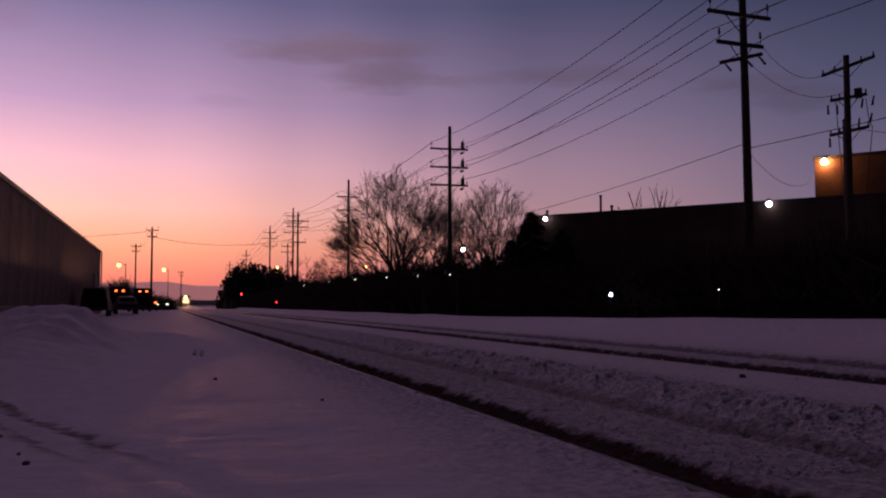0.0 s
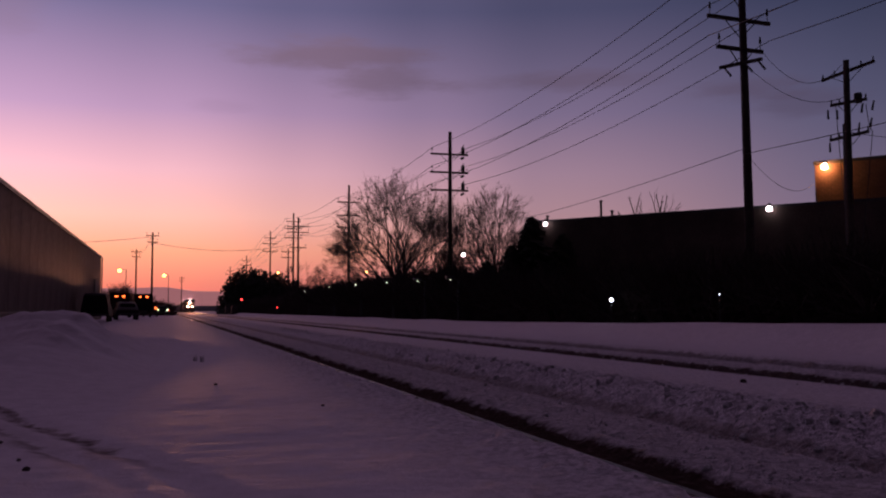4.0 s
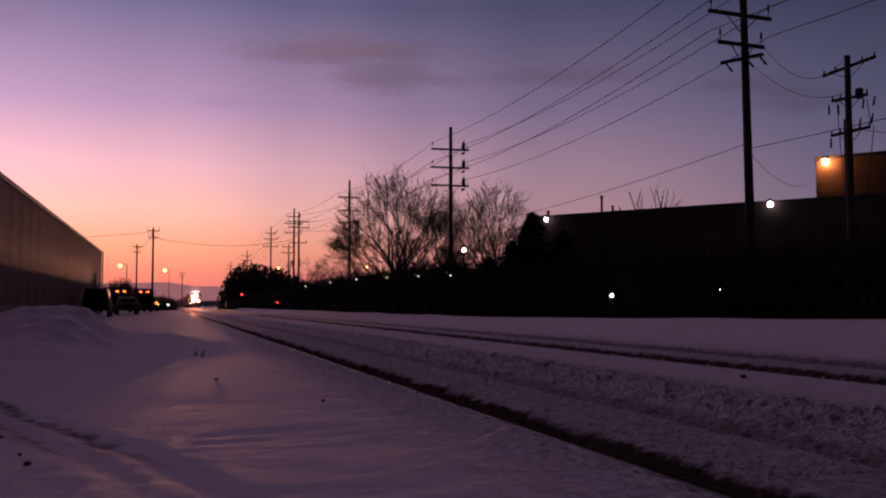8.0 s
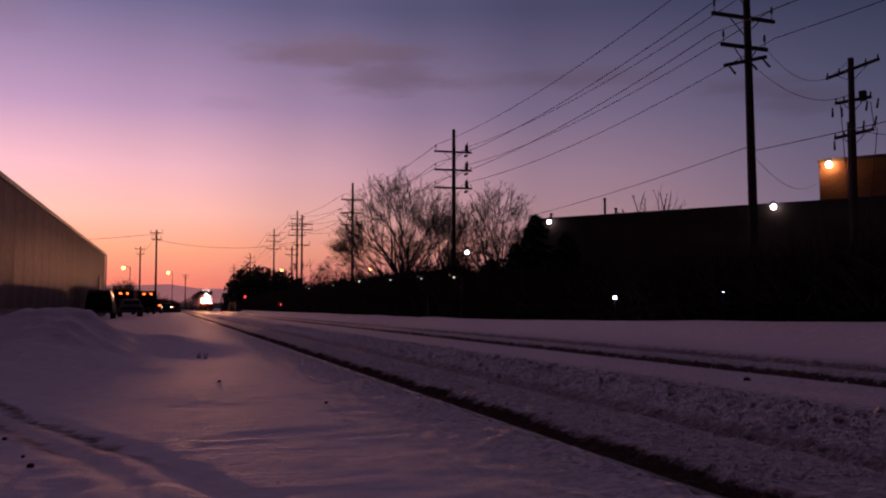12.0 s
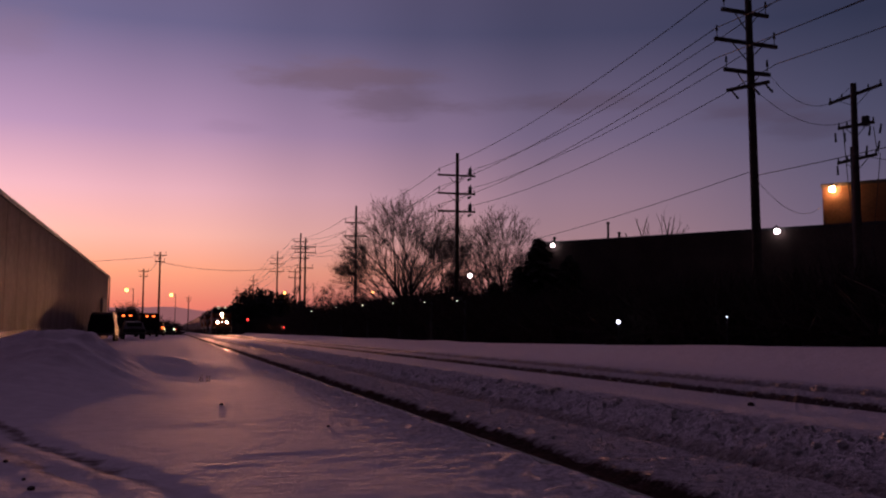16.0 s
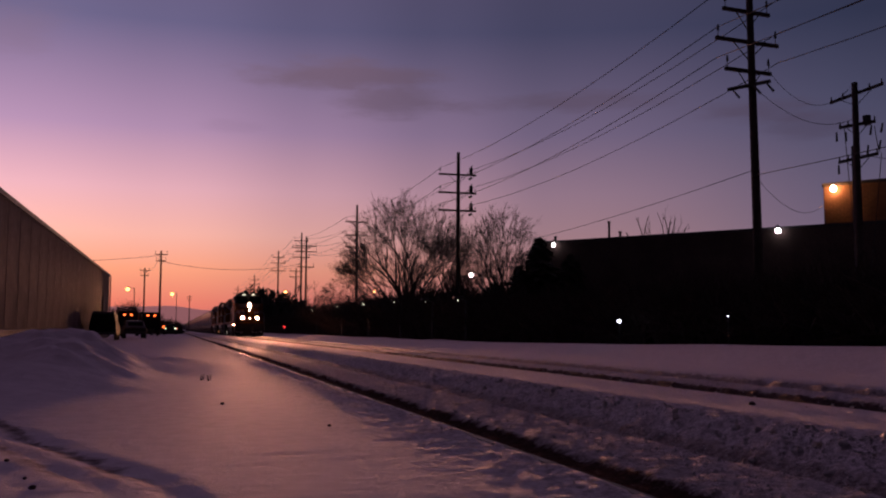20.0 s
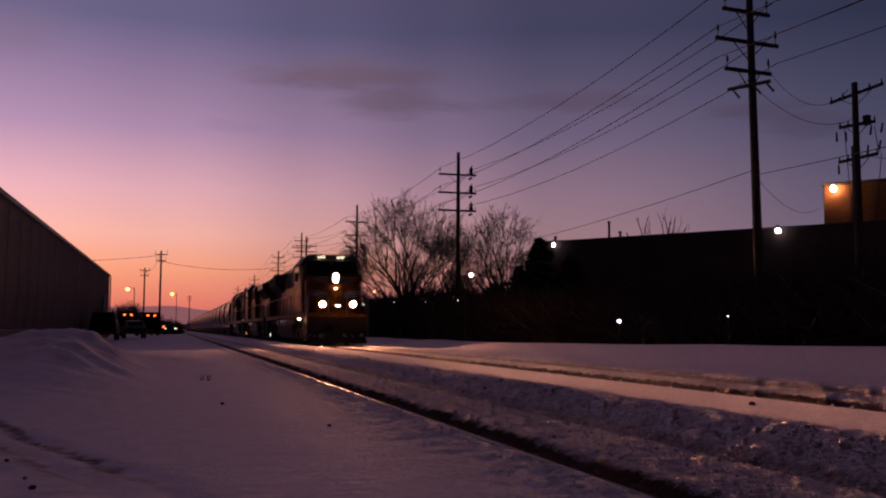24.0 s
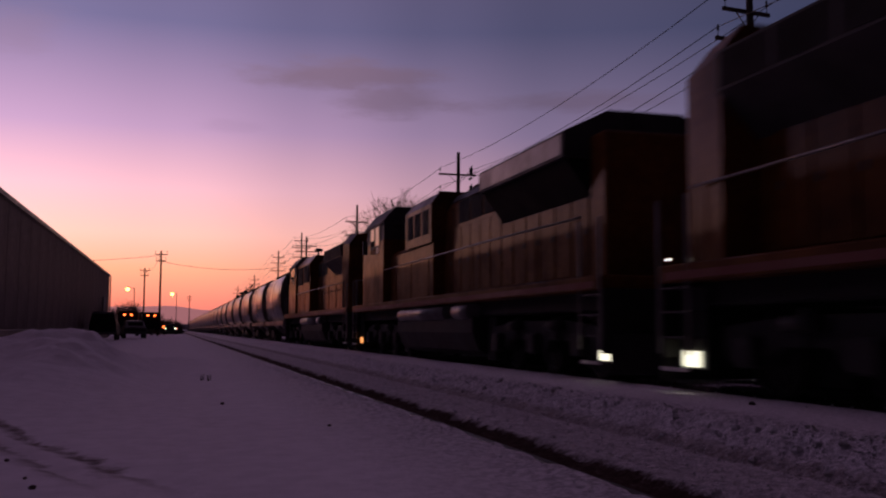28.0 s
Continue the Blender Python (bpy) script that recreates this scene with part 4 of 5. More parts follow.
def brush_belt():
    """Dense leafless scrub along the far side of the line."""
    rnd = random.Random(31)
    s = Shape()
    for k in range(3600):
        y = 8 + 250 * rnd.random() ** 1.4
        x = 15.2 + abs(rnd.gauss(0.6, 1.2)) + (3 if y > 120 else 0) * rnd.random()
        h = rnd.uniform(0.65, 1.0) * float(np.interp(y, (8, 40, 60, 110, 140, 260), (2.2, 2.3, 3.6, 3.7, 3.0, 3.2)))
        for j in range(7):
            a = rnd.random() * 6.283
            lean = rnd.uniform(0.1, 0.55)
            p = Vector((x + math.cos(a) * lean * h, y + math.sin(a) * lean * h, h * rnd.uniform(0.6, 1.0)))
            s.tube((x, y, -0.1), p, 0.05, 0.012, 3, False, False)
            for _ in range(3):
                q = p + Vector((rnd.gauss(0, .5), rnd.gauss(0, .5), rnd.gauss(0, .4)))
                s.tube(p * 0.6 + Vector((x, y, 0)) * 0.4, q, 0.03, 0.01, 3, False, False)
    solid("brush", s, BRUSH, "dense leafless scrub along the line", "bushes", kind="stuff")
    # evergreen mounds far down the line and thicker hedge clumps
    for cx, cy, w, h, seed in ((17.0, 206.0, 6.5, 9.0, 1), (22.5, 214.0, 5.5, 8.6, 2), (28.0, 222.0, 5.0, 6.8, 3)):
        s = Shape()
        r2 = random.Random(seed)
        for k in range(2600):
            a, e = r2.random() * 6.283, math.asin(r2.random())
            rr = 0.82 + 0.2 * r2.random() + 0.12 * math.sin(a * 5 + seed)
            p = Vector((math.cos(a) * math.cos(e) * w * rr, math.sin(a) * math.cos(e) * w * rr, math.sin(e) * h * rr))
            u = Vector((r2.gauss(0, 1), r2.gauss(0, 1), r2.gauss(0, 1))).normalized() * 0.38
            v = u.orthogonal().normalized() * 0.34
            k0 = len(s.v)
            s.v += [tuple(p + u), tuple(p + v), tuple(p - u), tuple(p - v)]
            s.face([k0, k0 + 1, k0 + 2, k0 + 3])
        inner = Shape().ball((0, 0, 0), w * 0.86, h / w, 14, 8)
        ob = thing("shrub_mound", "dark rounded evergreen thicket far down the line", "bush", pose(cx, cy, 0), "evergreen thickets")
        part("crown", s, NEEDLE, ob)
        part("core", inner, NEEDLE, ob)


brush_belt()


# ---- parked vehicles by the warehouse ----
def vehicle(x, y, turn, paint, kind, tail, label, category):
    ob = thing("parked_" + category, label, category, pose(x, y, 0.0, 0, 0, turn), "parked vehicles")
    half = 0.92

    def slab(outline, wide, top, z_top):
        """Body from a side outline, drawn in towards the roof at z_top."""
        low = min(b for a, b in outline)
        inset = lambda b: (wide - top) * max(0.0, b - low) / max(0.01, z_top - low)
        rings = []
        for f, cut in ((-1, 0.10), (-1, 0.0), (1, 0.0), (1, 0.10)):
            mid = sum(a for a, b in outline) / len(outline)
            rings.append([(mid + (a - mid) * (1 - cut * 0.4), f * (wide - inset(b)) * (1.0 if cut == 0 else 1.03), low + (b - low) * (1 - cut * 0.5)) for a, b in outline])
        return Shape().loft(rings)
    if kind == "truck":
        part("cargo_box", Shape().box(-3.2, -1.05, 0.8, 1.0, 1.05, 2.75, 0.04), paint, ob)
        part("chassis", Shape().box(-3.1, -0.5, 0.5, 2.9, 0.5, 0.8), HARDWARE, ob)
        part("cab", slab([(1.1, 0.5), (3.1, 0.5), (3.05, 1.35), (2.35, 1.5), (1.9, 2.3), (1.1, 2.35)], 0.95, 0.8, 2.35), paint, ob)
        glassx, back, lampz = (1.3, 1.9, 1.5, 2.1), -3.2, 2.3
    else:
        if kind == "van":
            belt, roof = 1.15, 2.0
            part("body", slab([(-2.4, 0.42), (2.4, 0.42), (2.52, 0.7), (2.4, 1.05), (1.3, 1.15), (-2.4, 1.15), (-2.5, 0.8)], half, half - 0.06, 1.15), paint, ob)
            part("cabin", slab([(-2.38, 1.14), (1.3, 1.14), (0.55, 1.93), (0.2, 2.0), (-2.0, 2.0), (-2.3, 1.85)], half - 0.06, half - 0.24, 2.0), paint, ob)
            glassx, back, lampz = (-1.7, 0.4, 1.3, 1.85), -2.45, 1.0
        else:
            part("body", slab([(-2.3, 0.38), (2.2, 0.38), (2.3, 0.62), (2.2, 0.88), (1.1, 0.98), (-2.1, 1.0), (-2.32, 0.85)], half, half - 0.06, 1.0), paint, ob)
            part("cabin", slab([(-1.9, 0.99), (1.1, 0.98), (0.35, 1.48), (-0.2, 1.54), (-1.1, 1.5)], half - 0.08, half - 0.28, 1.54), paint, ob)
            glassx, back, lampz = (-1.1, 0.4, 1.08, 1.45), -2.3, 0.78
        part("rear_window", Shape().box(back + 0.14, -0.6, glassx[2], back + 0.2, 0.6, glassx[3] - 0.08), CARGLASS, ob)
        part("bumper", Shape().box(back - 0.1, -0.86, 0.4, back + 0.05, 0.86, 0.58, 0.03), HARDWARE, ob)
    for sgn in (-1, 1):
        part("window", Shape().box(glassx[0], sgn * (half - 0.11) - 0.01, glassx[2], glassx[1], sgn * (half - 0.11) + 0.01, glassx[3] - 0.05), CARGLASS, ob)
        for wx in (-1.5, 1.45):
            w = part("wheel", Shape().tube((wx, sgn * (half - 0.2), 0.33), (wx, sgn * (half + 0.01), 0.33), 0.33, n=14), RUBBER, ob)
            part("rim", Shape().tube((wx, sgn * half, 0.33), (wx, sgn * (half + 0.03), 0.33), 0.19, n=10), STEEL, w)
        if tail and kind == "truck":
            part("marker_light", Shape().box(back - 0.07, sgn * 0.38 - 0.13, lampz, back, sgn * 0.38 + 0.13, lampz + 0.16), tail, ob, "lit amber marker lamp")
        elif tail:
            part("tail_light", Shape().box(back - 0.12, sgn * 0.7 - 0.13, lampz, back + 0.02, sgn * 0.7 + 0.13, lampz + 0.2), tail, ob, "lit rear lamp")
        part("headlight", Shape().box(2.2, sgn * 0.65 - 0.15, 0.7, 2.42, sgn * 0.65 + 0.15, 0.85), CARGLASS, ob)


vehicle(-4.7, 73.0, 90, CARDARK, "van", None, "dark van parked beside the warehouse", "van")
vehicle(-3.3, 88.0, 96, CARGREY, "car", None, "grey car parked beyond the warehouse", "car")
vehicle(-4.8, 117.0, 88, CARDARK, "truck", G_AMBER, "dark box truck with amber marker lamps lit", "truck")
vehicle(-2.6, 121.0, 92, CARDARK, "truck", G_AMBER, "dark box truck with amber lamps beside another truck", "truck")
vehicle(-1.9, 133.0, 90, CARGREY, "van", G_AMBER, "grey van with rear lamps lit", "van")
vehicle(-0.4, 150.0, 90, CARDARK, "car", G_GREEN, "dark car with pale lamps lit", "car")
vehicle(-0.2, 172.0, 90, CARDARK, "car", G_TAIL, "dark car with red rear lamps lit", "car")


def far_hedge():
    """Leafless hedge and a round bush closing the yard beyond the vehicles."""
    rnd = random.Random(77)
    for cx, cy, w, h in ((-9.0, 168.0, 3.0, 4.0), (-6.2, 166.0, 2.6, 3.7), (-3.4, 169.0, 2.8, 3.4), (-0.6, 172.0, 2.6, 2.4), (-8.8, 205.0, 4.2, 6.6)):
        s = Shape()
        for k in range(420):
            a, e = rnd.random() * 6.283, math.asin(rnd.random())
            rr = rnd.uniform(0.75, 1.08)
            tip = Vector((math.cos(a) * math.cos(e) * w * rr, math.sin(a) * math.cos(e) * w * rr, math.sin(e) * h * rr))
            root = Vector((rnd.gauss(0, w * 0.25), rnd.gauss(0, w * 0.25), 0))
            s.tube(root, tip, 0.06, 0.02, 3, False, False)
            for _ in range(3):
                s.tube(root.lerp(tip, rnd.uniform(0.5, 0.8)), tip + Vector((rnd.gauss(0, .45), rnd.gauss(0, .45), rnd.gauss(0, .3))), 0.035, 0.015, 3, False, False)
        ob = thing("bare_bush", "leafless rounded bush beyond the parked vehicles", "bush", pose(cx, cy, 0), "bushes beyond the yard")
        part("crown", s, BRUSH, ob)


far_hedge()
# ---- train ----
SPEED, FRONT_AT, FRONT_Y = 14.15, 25.6, 23.95       # metres a second; where the leading coupler is at that time
WHEELS = []                                        # (wheelset, radius, sign)


def wheelset(truck, x, r, y_half=0.72):
    s = Shape()
    s.tube((0, -y_half - 0.2, 0), (0, y_half + 0.2, 0), 0.085, n=8)
    n = 20
    for sg in (-1, 1):
        ring = lambda rr, yy: [(rr * math.cos(2 * math.pi * i / n), yy, rr * math.sin(2 * math.pi * i / n)) for i in range(n)]
        s.loft([ring(r + 0.03, sg * (y_half - 0.04)), ring(r + 0.03, sg * (y_half - 0.015)), ring(r, sg * (y_half - 0.005)), ring(r, sg * (y_half + 0.085)),
                ring(r * 0.86, sg * (y_half + 0.088)), ring(r * 0.80, sg * (y_half + 0.05)), ring(r * 0.34, sg * (y_half + 0.05)), ring(r * 0.28, sg * (y_half + 0.10))])
        for i in range(5):
            a = 2 * math.pi * i / 5
            s.box(math.cos(a) * r * 0.6 - 0.05, sg * (y_half + 0.05) - 0.01, math.sin(a) * r * 0.6 - 0.05, math.cos(a) * r * 0.6 + 0.05, sg * (y_half + 0.05) + 0.01, math.sin(a) * r * 0.6 + 0.05)
    w = part("wheelset", s, STEEL, truck)
    w.location = (x, 0, r)
    return w


def loco_truck(ob, cx):
    s = Shape()
    for sg in (-1, 1):
        y0, y1 = sorted((sg * 0.98, sg * 1.14))
        prof = [(-2.75, 0.62), (-2.6, 0.42), (-2.0, 0.40), (-1.5, 0.62), (-0.6, 0.62), (-0.45, 0.40), (0.45, 0.40), (0.6, 0.62), (1.5, 0.62), (2.0, 0.40),
                (2.6, 0.42), (2.75, 0.62), (2.7, 0.86), (1.2, 0.98), (-1.2, 0.98), (-2.7, 0.86)]
        s.along_y([(cx + a, b) for a, b in prof], y0, y1)
    truck = part("truck", s, BLACKP, ob, "grimy three-axle truck frame")
    for dx in (-2.1, 0.0, 2.1):
        for sg in (-1, 1):
            part("axle_box", Shape().box(cx + dx - 0.2, sg * 1.2 - 0.1, 0.36, cx + dx + 0.2, sg * 1.2 + 0.1, 0.74, 0.03), BLACKP, truck)
        WHEELS.append((wheelset(truck, cx + dx, 0.53), 0.53))
    for dx in (-1.55, 0.55, 2.65):
        part("traction_motor", Shape().box(cx + dx - 0.75, -0.62, 0.11, cx + dx + 0.55, 0.62, 0.98, 0.06), BLACKP, truck)
    for dx in (-1.05, 1.05):
        for sg in (-1, 1):
            part("spring", Shape().tube((cx + dx, sg * 1.1, 0.62), (cx + dx, sg * 1.1, 1.05), 0.11, n=8), BLACKP, truck)
            part("brake_cylinder", Shape().tube((cx + dx - 0.3, sg * 1.22, 0.88), (cx + dx + 0.3, sg * 1.22, 0.88), 0.10, n=8), BLACKP, truck)


def coupler(ob, x, sg):
    s = Shape().box(min(x, x - sg * 0.9), -0.11, 0.72, max(x, x - sg * 0.9), 0.11, 0.98, 0.02)
    s.box(min(x, x - sg * 0.3), -0.2, 0.66, max(x, x - sg * 0.3), 0.2, 1.02, 0.04)
    part("coupler", s, BLACKP, ob)


def rect_ring(x, y, z0, z1, c):
    """A rounded-shoulder outline across the train at x: half width y, corners cut by c at the top."""
    return [(x, -y, z0), (x, -y, z1 - c), (x, -y + c * 0.8, z1), (x, y - c * 0.8, z1), (x, y, z1 - c), (x, y, z0)]


def locomotive(kind, lead, label, front_glow=None, rear_glow=None):
    """Local x runs forward, z up from the railhead; 22.3 m over the couplers."""
    ob = thing("locomotive", label, "locomotive", group="locomotives")
    # frame, sill and platform
    part("underframe", Shape().box(-10.4, -1.2, 1.12, 10.4, 1.2, 1.5, 0.03), BLACKP, ob)
    part("sill", Shape().box(-10.45, -1.56, 1.42, 10.45, 1.56, 1.66, 0.02), YELLOW, ob)
    for sg in (-1, 1):
        part("sill_stripe", Shape().box(-10.3, sg * 1.562 - 0.004, 1.46, 10.3, sg * 1.562 + 0.004, 1.56), REDP, ob, "red safety stripe along the sill")
    # fuel tank and reservoirs
    part("fuel_tank", Shape().along_x([(-1.25, 0.34), (-0.9, 0.20), (0.9, 0.20), (1.25, 0.34), (1.42, 0.75), (1.42, 1.1), (-1.42, 1.1), (-1.42, 0.75)], -3.6, 3.7), BLACKP, ob)
    for sg in (-1, 1):
        for a, b in ((-3.5, -2.3), (-1.5, 3.3)):
            part("air_reservoir", Shape().tube((a, sg * 1.36, 1.22), (b, sg * 1.36, 1.22), 0.19, n=12), SILVER, ob, "dull silver air reservoir")
    for cx in (-6.85, 6.85):
        loco_truck(ob, cx)
        end = math.copysign(3.95, cx)
        part("equipment_box", Shape().box(end - 0.3, -1.1, 0.14, end + 0.3, 1.1, 1.12, 0.04), BLACKP, ob)
    for sg in (-1, 1):
        coupler(ob, sg * 11.15, sg)
        # pilot plate with plough and hoses
        x = sg * 10.45
        part("pilot", Shape().box(min(x, x + sg * 0.08), -1.5, 0.45, max(x, x + sg * 0.08), 1.5, 1.45), BLACKP, ob)
        pl = Shape()
        pl.loft([[(x + sg * 0.08, -1.35, 0.75), (x + sg * 0.55, 0.0, 0.75), (x + sg * 0.08, 1.35, 0.75)],
                 [(x + sg * 0.30, -1.45, 0.14), (x + sg * 0.85, 0.0, 0.14), (x + sg * 0.30, 1.45, 0.14)],
                 [(x + sg * 0.22, -1.45, 0.14), (x + sg * 0.77, 0.0, 0.14), (x + sg * 0.22, 1.45, 0.14)],
                 [(x, -1.35, 0.75), (x + sg * 0.47, 0.0, 0.75), (x, 1.35, 0.75)]], caps=False)
        plough = part("snow_plough", pl, BLACKP, ob)
        if lead and sg > 0:
            rnd = random.Random(12)
            for k in range(38):
                q = rnd.uniform(-1.3, 1.3)
                cake = Shape().ball((0, 0, 0), 1.0, 1.0, 7, 5)
                w, hh, px = rnd.uniform(0.06, 0.22), rnd.uniform(0.05, 0.18), x + 0.64 - abs(q) * 0.37
                cake.v = [(px + a * 0.05, q + b * w * rnd.uniform(0.7, 1.3), 0.22 + 0.3 * rnd.random() * (k % 2) + e * hh) for a, b, e in cake.v]
                part("snow_cake", cake, CRUMB, plough, "snow caked on the plough")
        for q in (-0.75, -0.6, 0.6, 0.75):
            part("air_hose", Shape().path([(x + sg * 0.1, q, 1.0), (x + sg * 0.3, q, 0.75), (x + sg * 0.35, q, 0.45)], 0.025, 5), BLACKP, ob)
        for side in (-1, 1):
            # stepwell with treads and back panel; an added glowing panel stands in for lamplight
            sx = sg * 10.12
            well = part("steps", Shape().box(sx - 0.33, side * 1.53 - 0.02, 0.28, sx + 0.33, side * 1.53 + 0.02, 0.33), WHITEP, ob, "white-edged boarding steps")
            for z in (0.72, 1.05, 1.36):
                part("tread", Shape().box(sx - 0.33, side * 1.40 - 0.14, z - 0.02, sx + 0.33, side * 1.40 + 0.14, z + 0.01), GREYP, well)
            part("step_back", Shape().box(sx - 0.33, side * 1.24 - 0.01, 0.30, sx + 0.33, side * 1.24 + 0.01, 1.40), GREYP, well)
            if (front_glow if sg > 0 else rear_glow):
                part("step_glow_panel", Shape().box(sx - 0.22, side * 1.27 - 0.015, 0.33, sx + 0.22, side * 1.27 + 0.015, 0.54, 0.01), front_glow if sg > 0 else rear_glow, well, "panel glowing in place of lamplight on the step back")
            for hx in (sx - 0.38, sx + 0.38):
                part("grab_rail", Shape().tube((hx, side * 1.54, 0.5), (hx, side * 1.54, 2.55), 0.024, n=5), SILVER, ob, "pale worn grab rail")
    # walkway handrails
    for side in (-1, 1):
        y = side * 1.50
        xs = [-9.6 + 1.9 * k for k in range(9)]
        for x in xs:
            part("stanchion", Shape().tube((x, y, 1.66), (x, y, 2.66), 0.018, n=5), YELLOW, ob)
        part("handrail", Shape().path([(-9.7, y, 2.62), (-5, y, 2.66), (0, y, 2.66), (xs[-1], y, 2.66)], 0.02, 5), SILVER, ob, "pale worn handrail")
    # wide nose and cab
    nose = Shape()
    nose.loft([rect_ring(8.2, 1.46, 1.66, 3.62, 0.18), rect_ring(9.3, 1.40, 1.66, 3.46, 0.22), rect_ring(9.85, 0.98, 1.66, 3.08, 0.3)])
    nose_ob = part("nose", nose, YELLOW, ob)
    part("nose_door", Shape().box(9.80, -0.36, 1.75, 9.88, 0.36, 2.85, 0.02), YELLOW, nose_ob)
    for sg in (-1, 1):
        for k, z in enumerate((2.62, 2.50, 2.38)):
            # painted wing stripes on the nose
            y0 = sg * (0.45 + 0.02 * k)
            s = Shape()
            s.loft([[(9.868 - 0.0, y0, z), (9.868, y0, z + 0.06)], [(9.86, sg * 0.97, z + 0.08), (9.86, sg * 0.97, z + 0.14)]], caps=False, closed=False)
            s.loft([[(9.87, sg * 0.98, z + 0.08), (9.87, sg * 0.98, z + 0.14)], [(9.42, sg * (1.36 - 0.03 * k), z + 0.12), (9.42, sg * (1.36 - 0.03 * k), z + 0.18)]], caps=False, closed=False)
            part("wing_stripe", s, BLUEP, nose_ob, "blue painted wing stripe")
    cab = Shape()
    cab.loft([rect_ring(5.3, 1.54, 1.66, 3.62, 0.02), rect_ring(8.3, 1.54, 1.66, 3.62, 0.02), rect_ring(8.75, 1.50, 1.66, 3.60, 0.05)])
    cab_ob = part("cab", cab, YELLOW, ob)
    upper = Shape()
    upper.loft([rect_ring(5.3, 1.53, 3.62, 4.59, 0.44), rect_ring(7.95, 1.53, 3.62, 4.61, 0.44), rect_ring(8.14, 1.48, 3.62, 4.52, 0.48), rect_ring(8.68, 1.46, 3.60, 3.66, 0.02)])
    part("cab_upper", upper, GREYP, cab_ob, "dark grey upper cab")
    roof = Shape()
    roof.loft([[(5.2, y * 1.02, z + 0.02) for _, y, z in rect_ring(0, 1.54, 4.10, 4.63, 0.46)], [(8.22, y * 1.02, z + 0.02) for _, y, z in rect_ring(0, 1.54, 4.10, 4.63, 0.46)]])
    part("cab_roof", roof, GREYP, cab_ob, "dark grey cab roof")
    for sg in (-1, 1):
        ws = Shape()
        lo, hi = (8.70, 3.68), (8.20, 4.34)
        ws.loft([[(lo[0] + 0.02, sg * 0.12, lo[1]), (lo[0] + 0.02, sg * 1.32, lo[1])], [(hi[0] + 0.20, sg * 0.12, hi[1]), (hi[0] + 0.20, sg * 1.26, hi[1])],
                 [(hi[0] + 0.12, sg * 0.12, hi[1]), (hi[0] + 0.12, sg * 1.26, hi[1])]], caps=False, closed=False)
        part("windshield", ws, GLASS, cab_ob)
        for x0, x1 in ((5.95, 6.45), (6.70, 7.25)):
            w = part("side_window", Shape().box(x0, sg * 1.548 - 0.01, 3.50, x1, sg * 1.548 + 0.01, 4.08), GLASS, cab_ob)
            part("window_frame", Shape().box(x0 - 0.05, sg * 1.55 - 0.012, 3.42, x1 + 0.05, sg * 1.55 + 0.012, 3.50), HARDWARE, w)
        part("data_plate", Shape().box(6.04, sg * 1.553 - 0.008, 3.24, 6.30, sg * 1.553 + 0.008, 3.48), WHITEP, cab_ob, "small white plate")
        part("mirror", Shape().box(7.55, sg * 1.68 - 0.08, 3.3, 7.6, sg * 1.68 + 0.08, 3.75), HARDWARE, cab_ob)
        nb = part("number_board", Shape().box(8.22, sg * 0.50 - 0.18, 4.49, 8.42, sg * 0.50 + 0.18, 4.60, 0.01), G_NUMBER if lead else WHITEP, cab_ob, "lit number board" if lead else "unlit number board")
        for k in range(4):
            part("digit_bar", Shape().box(8.42, sg * 0.50 - 0.17 + k * 0.095, 4.50, 8.426, sg * 0.50 - 0.12 + k * 0.095, 4.59), BLACKP, nb)
    if kind == "flared" and not lead:
        part("antenna_dome", Shape().tube((7.7, 0, 4.6), (7.7, 0, 5.2), 0.05, n=8).ball((7.7, 0, 5.28), 0.25, 0.45, 12, 6), HARDWARE, cab_ob, "dark antenna dome on a short mast")
    part("visor", Shape().box(8.1, -1.1, 4.63, 8.48, 1.1, 4.67), GREYP, cab_ob)
    # headlights: a filament before a glowing reflector; two made-up see-through tubes narrow its beam
    def lamp(name, x, y, z, r, mat, parent, label, outer):
        n = 14
        ring = lambda rr, xx, off=0.0: [(xx, y + off + rr * math.cos(2 * math.pi * i / n), z + rr * math.sin(2 * math.pi * i / n)) for i in range(n)]
        h = part(name + "_housing", Shape().loft([ring(0.00002, x - 0.22), ring(0.09, x - 0.22), ring(r * 1.2, x - 0.14), ring(r * 1.2, x + 0.05), ring(r * 1.04, x + 0.05), ring(r * 1.01, x - 0.09)], caps=False), BLACKP, parent)
        part(name + "_reflector", Shape().loft([ring(r, x - 0.02), ring(r * 0.7, x - 0.07), ring(0.00002, x - 0.11)], caps=False), G_RIM if lead else STEEL, h, "glowing reflector" if lead else "")
        if not lead:
            return
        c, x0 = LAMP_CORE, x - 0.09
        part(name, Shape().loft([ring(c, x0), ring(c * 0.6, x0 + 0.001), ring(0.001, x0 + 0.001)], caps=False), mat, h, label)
        # the added beam-shaping tubes point a little towards the yard side of the line
        for wide, spread, tube_mat in ((1.0, 7.2, BEAM_TUBE_IN), (1.6, 21.0, outer)):
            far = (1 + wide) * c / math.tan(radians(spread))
            part(name + "_beam_tube", Shape().loft([ring(c * wide, x0 + 0.0005), ring(c * wide, x0 + far, far * TOE)], caps=False), tube_mat, h)
    for sg in (-1, 1):
        lamp("headlight", 9.88, 0.0, 3.39 + sg * 0.105, 0.13, G_HEAD, nose_ob, "blazing warm headlight", BEAM_TUBE_DARK)
        lamp("ditch_light", 10.62, sg * 0.75, 2.06, 0.140, G_DITCH, ob, "blazing warm ditch light", BEAM_TUBE_OUT)
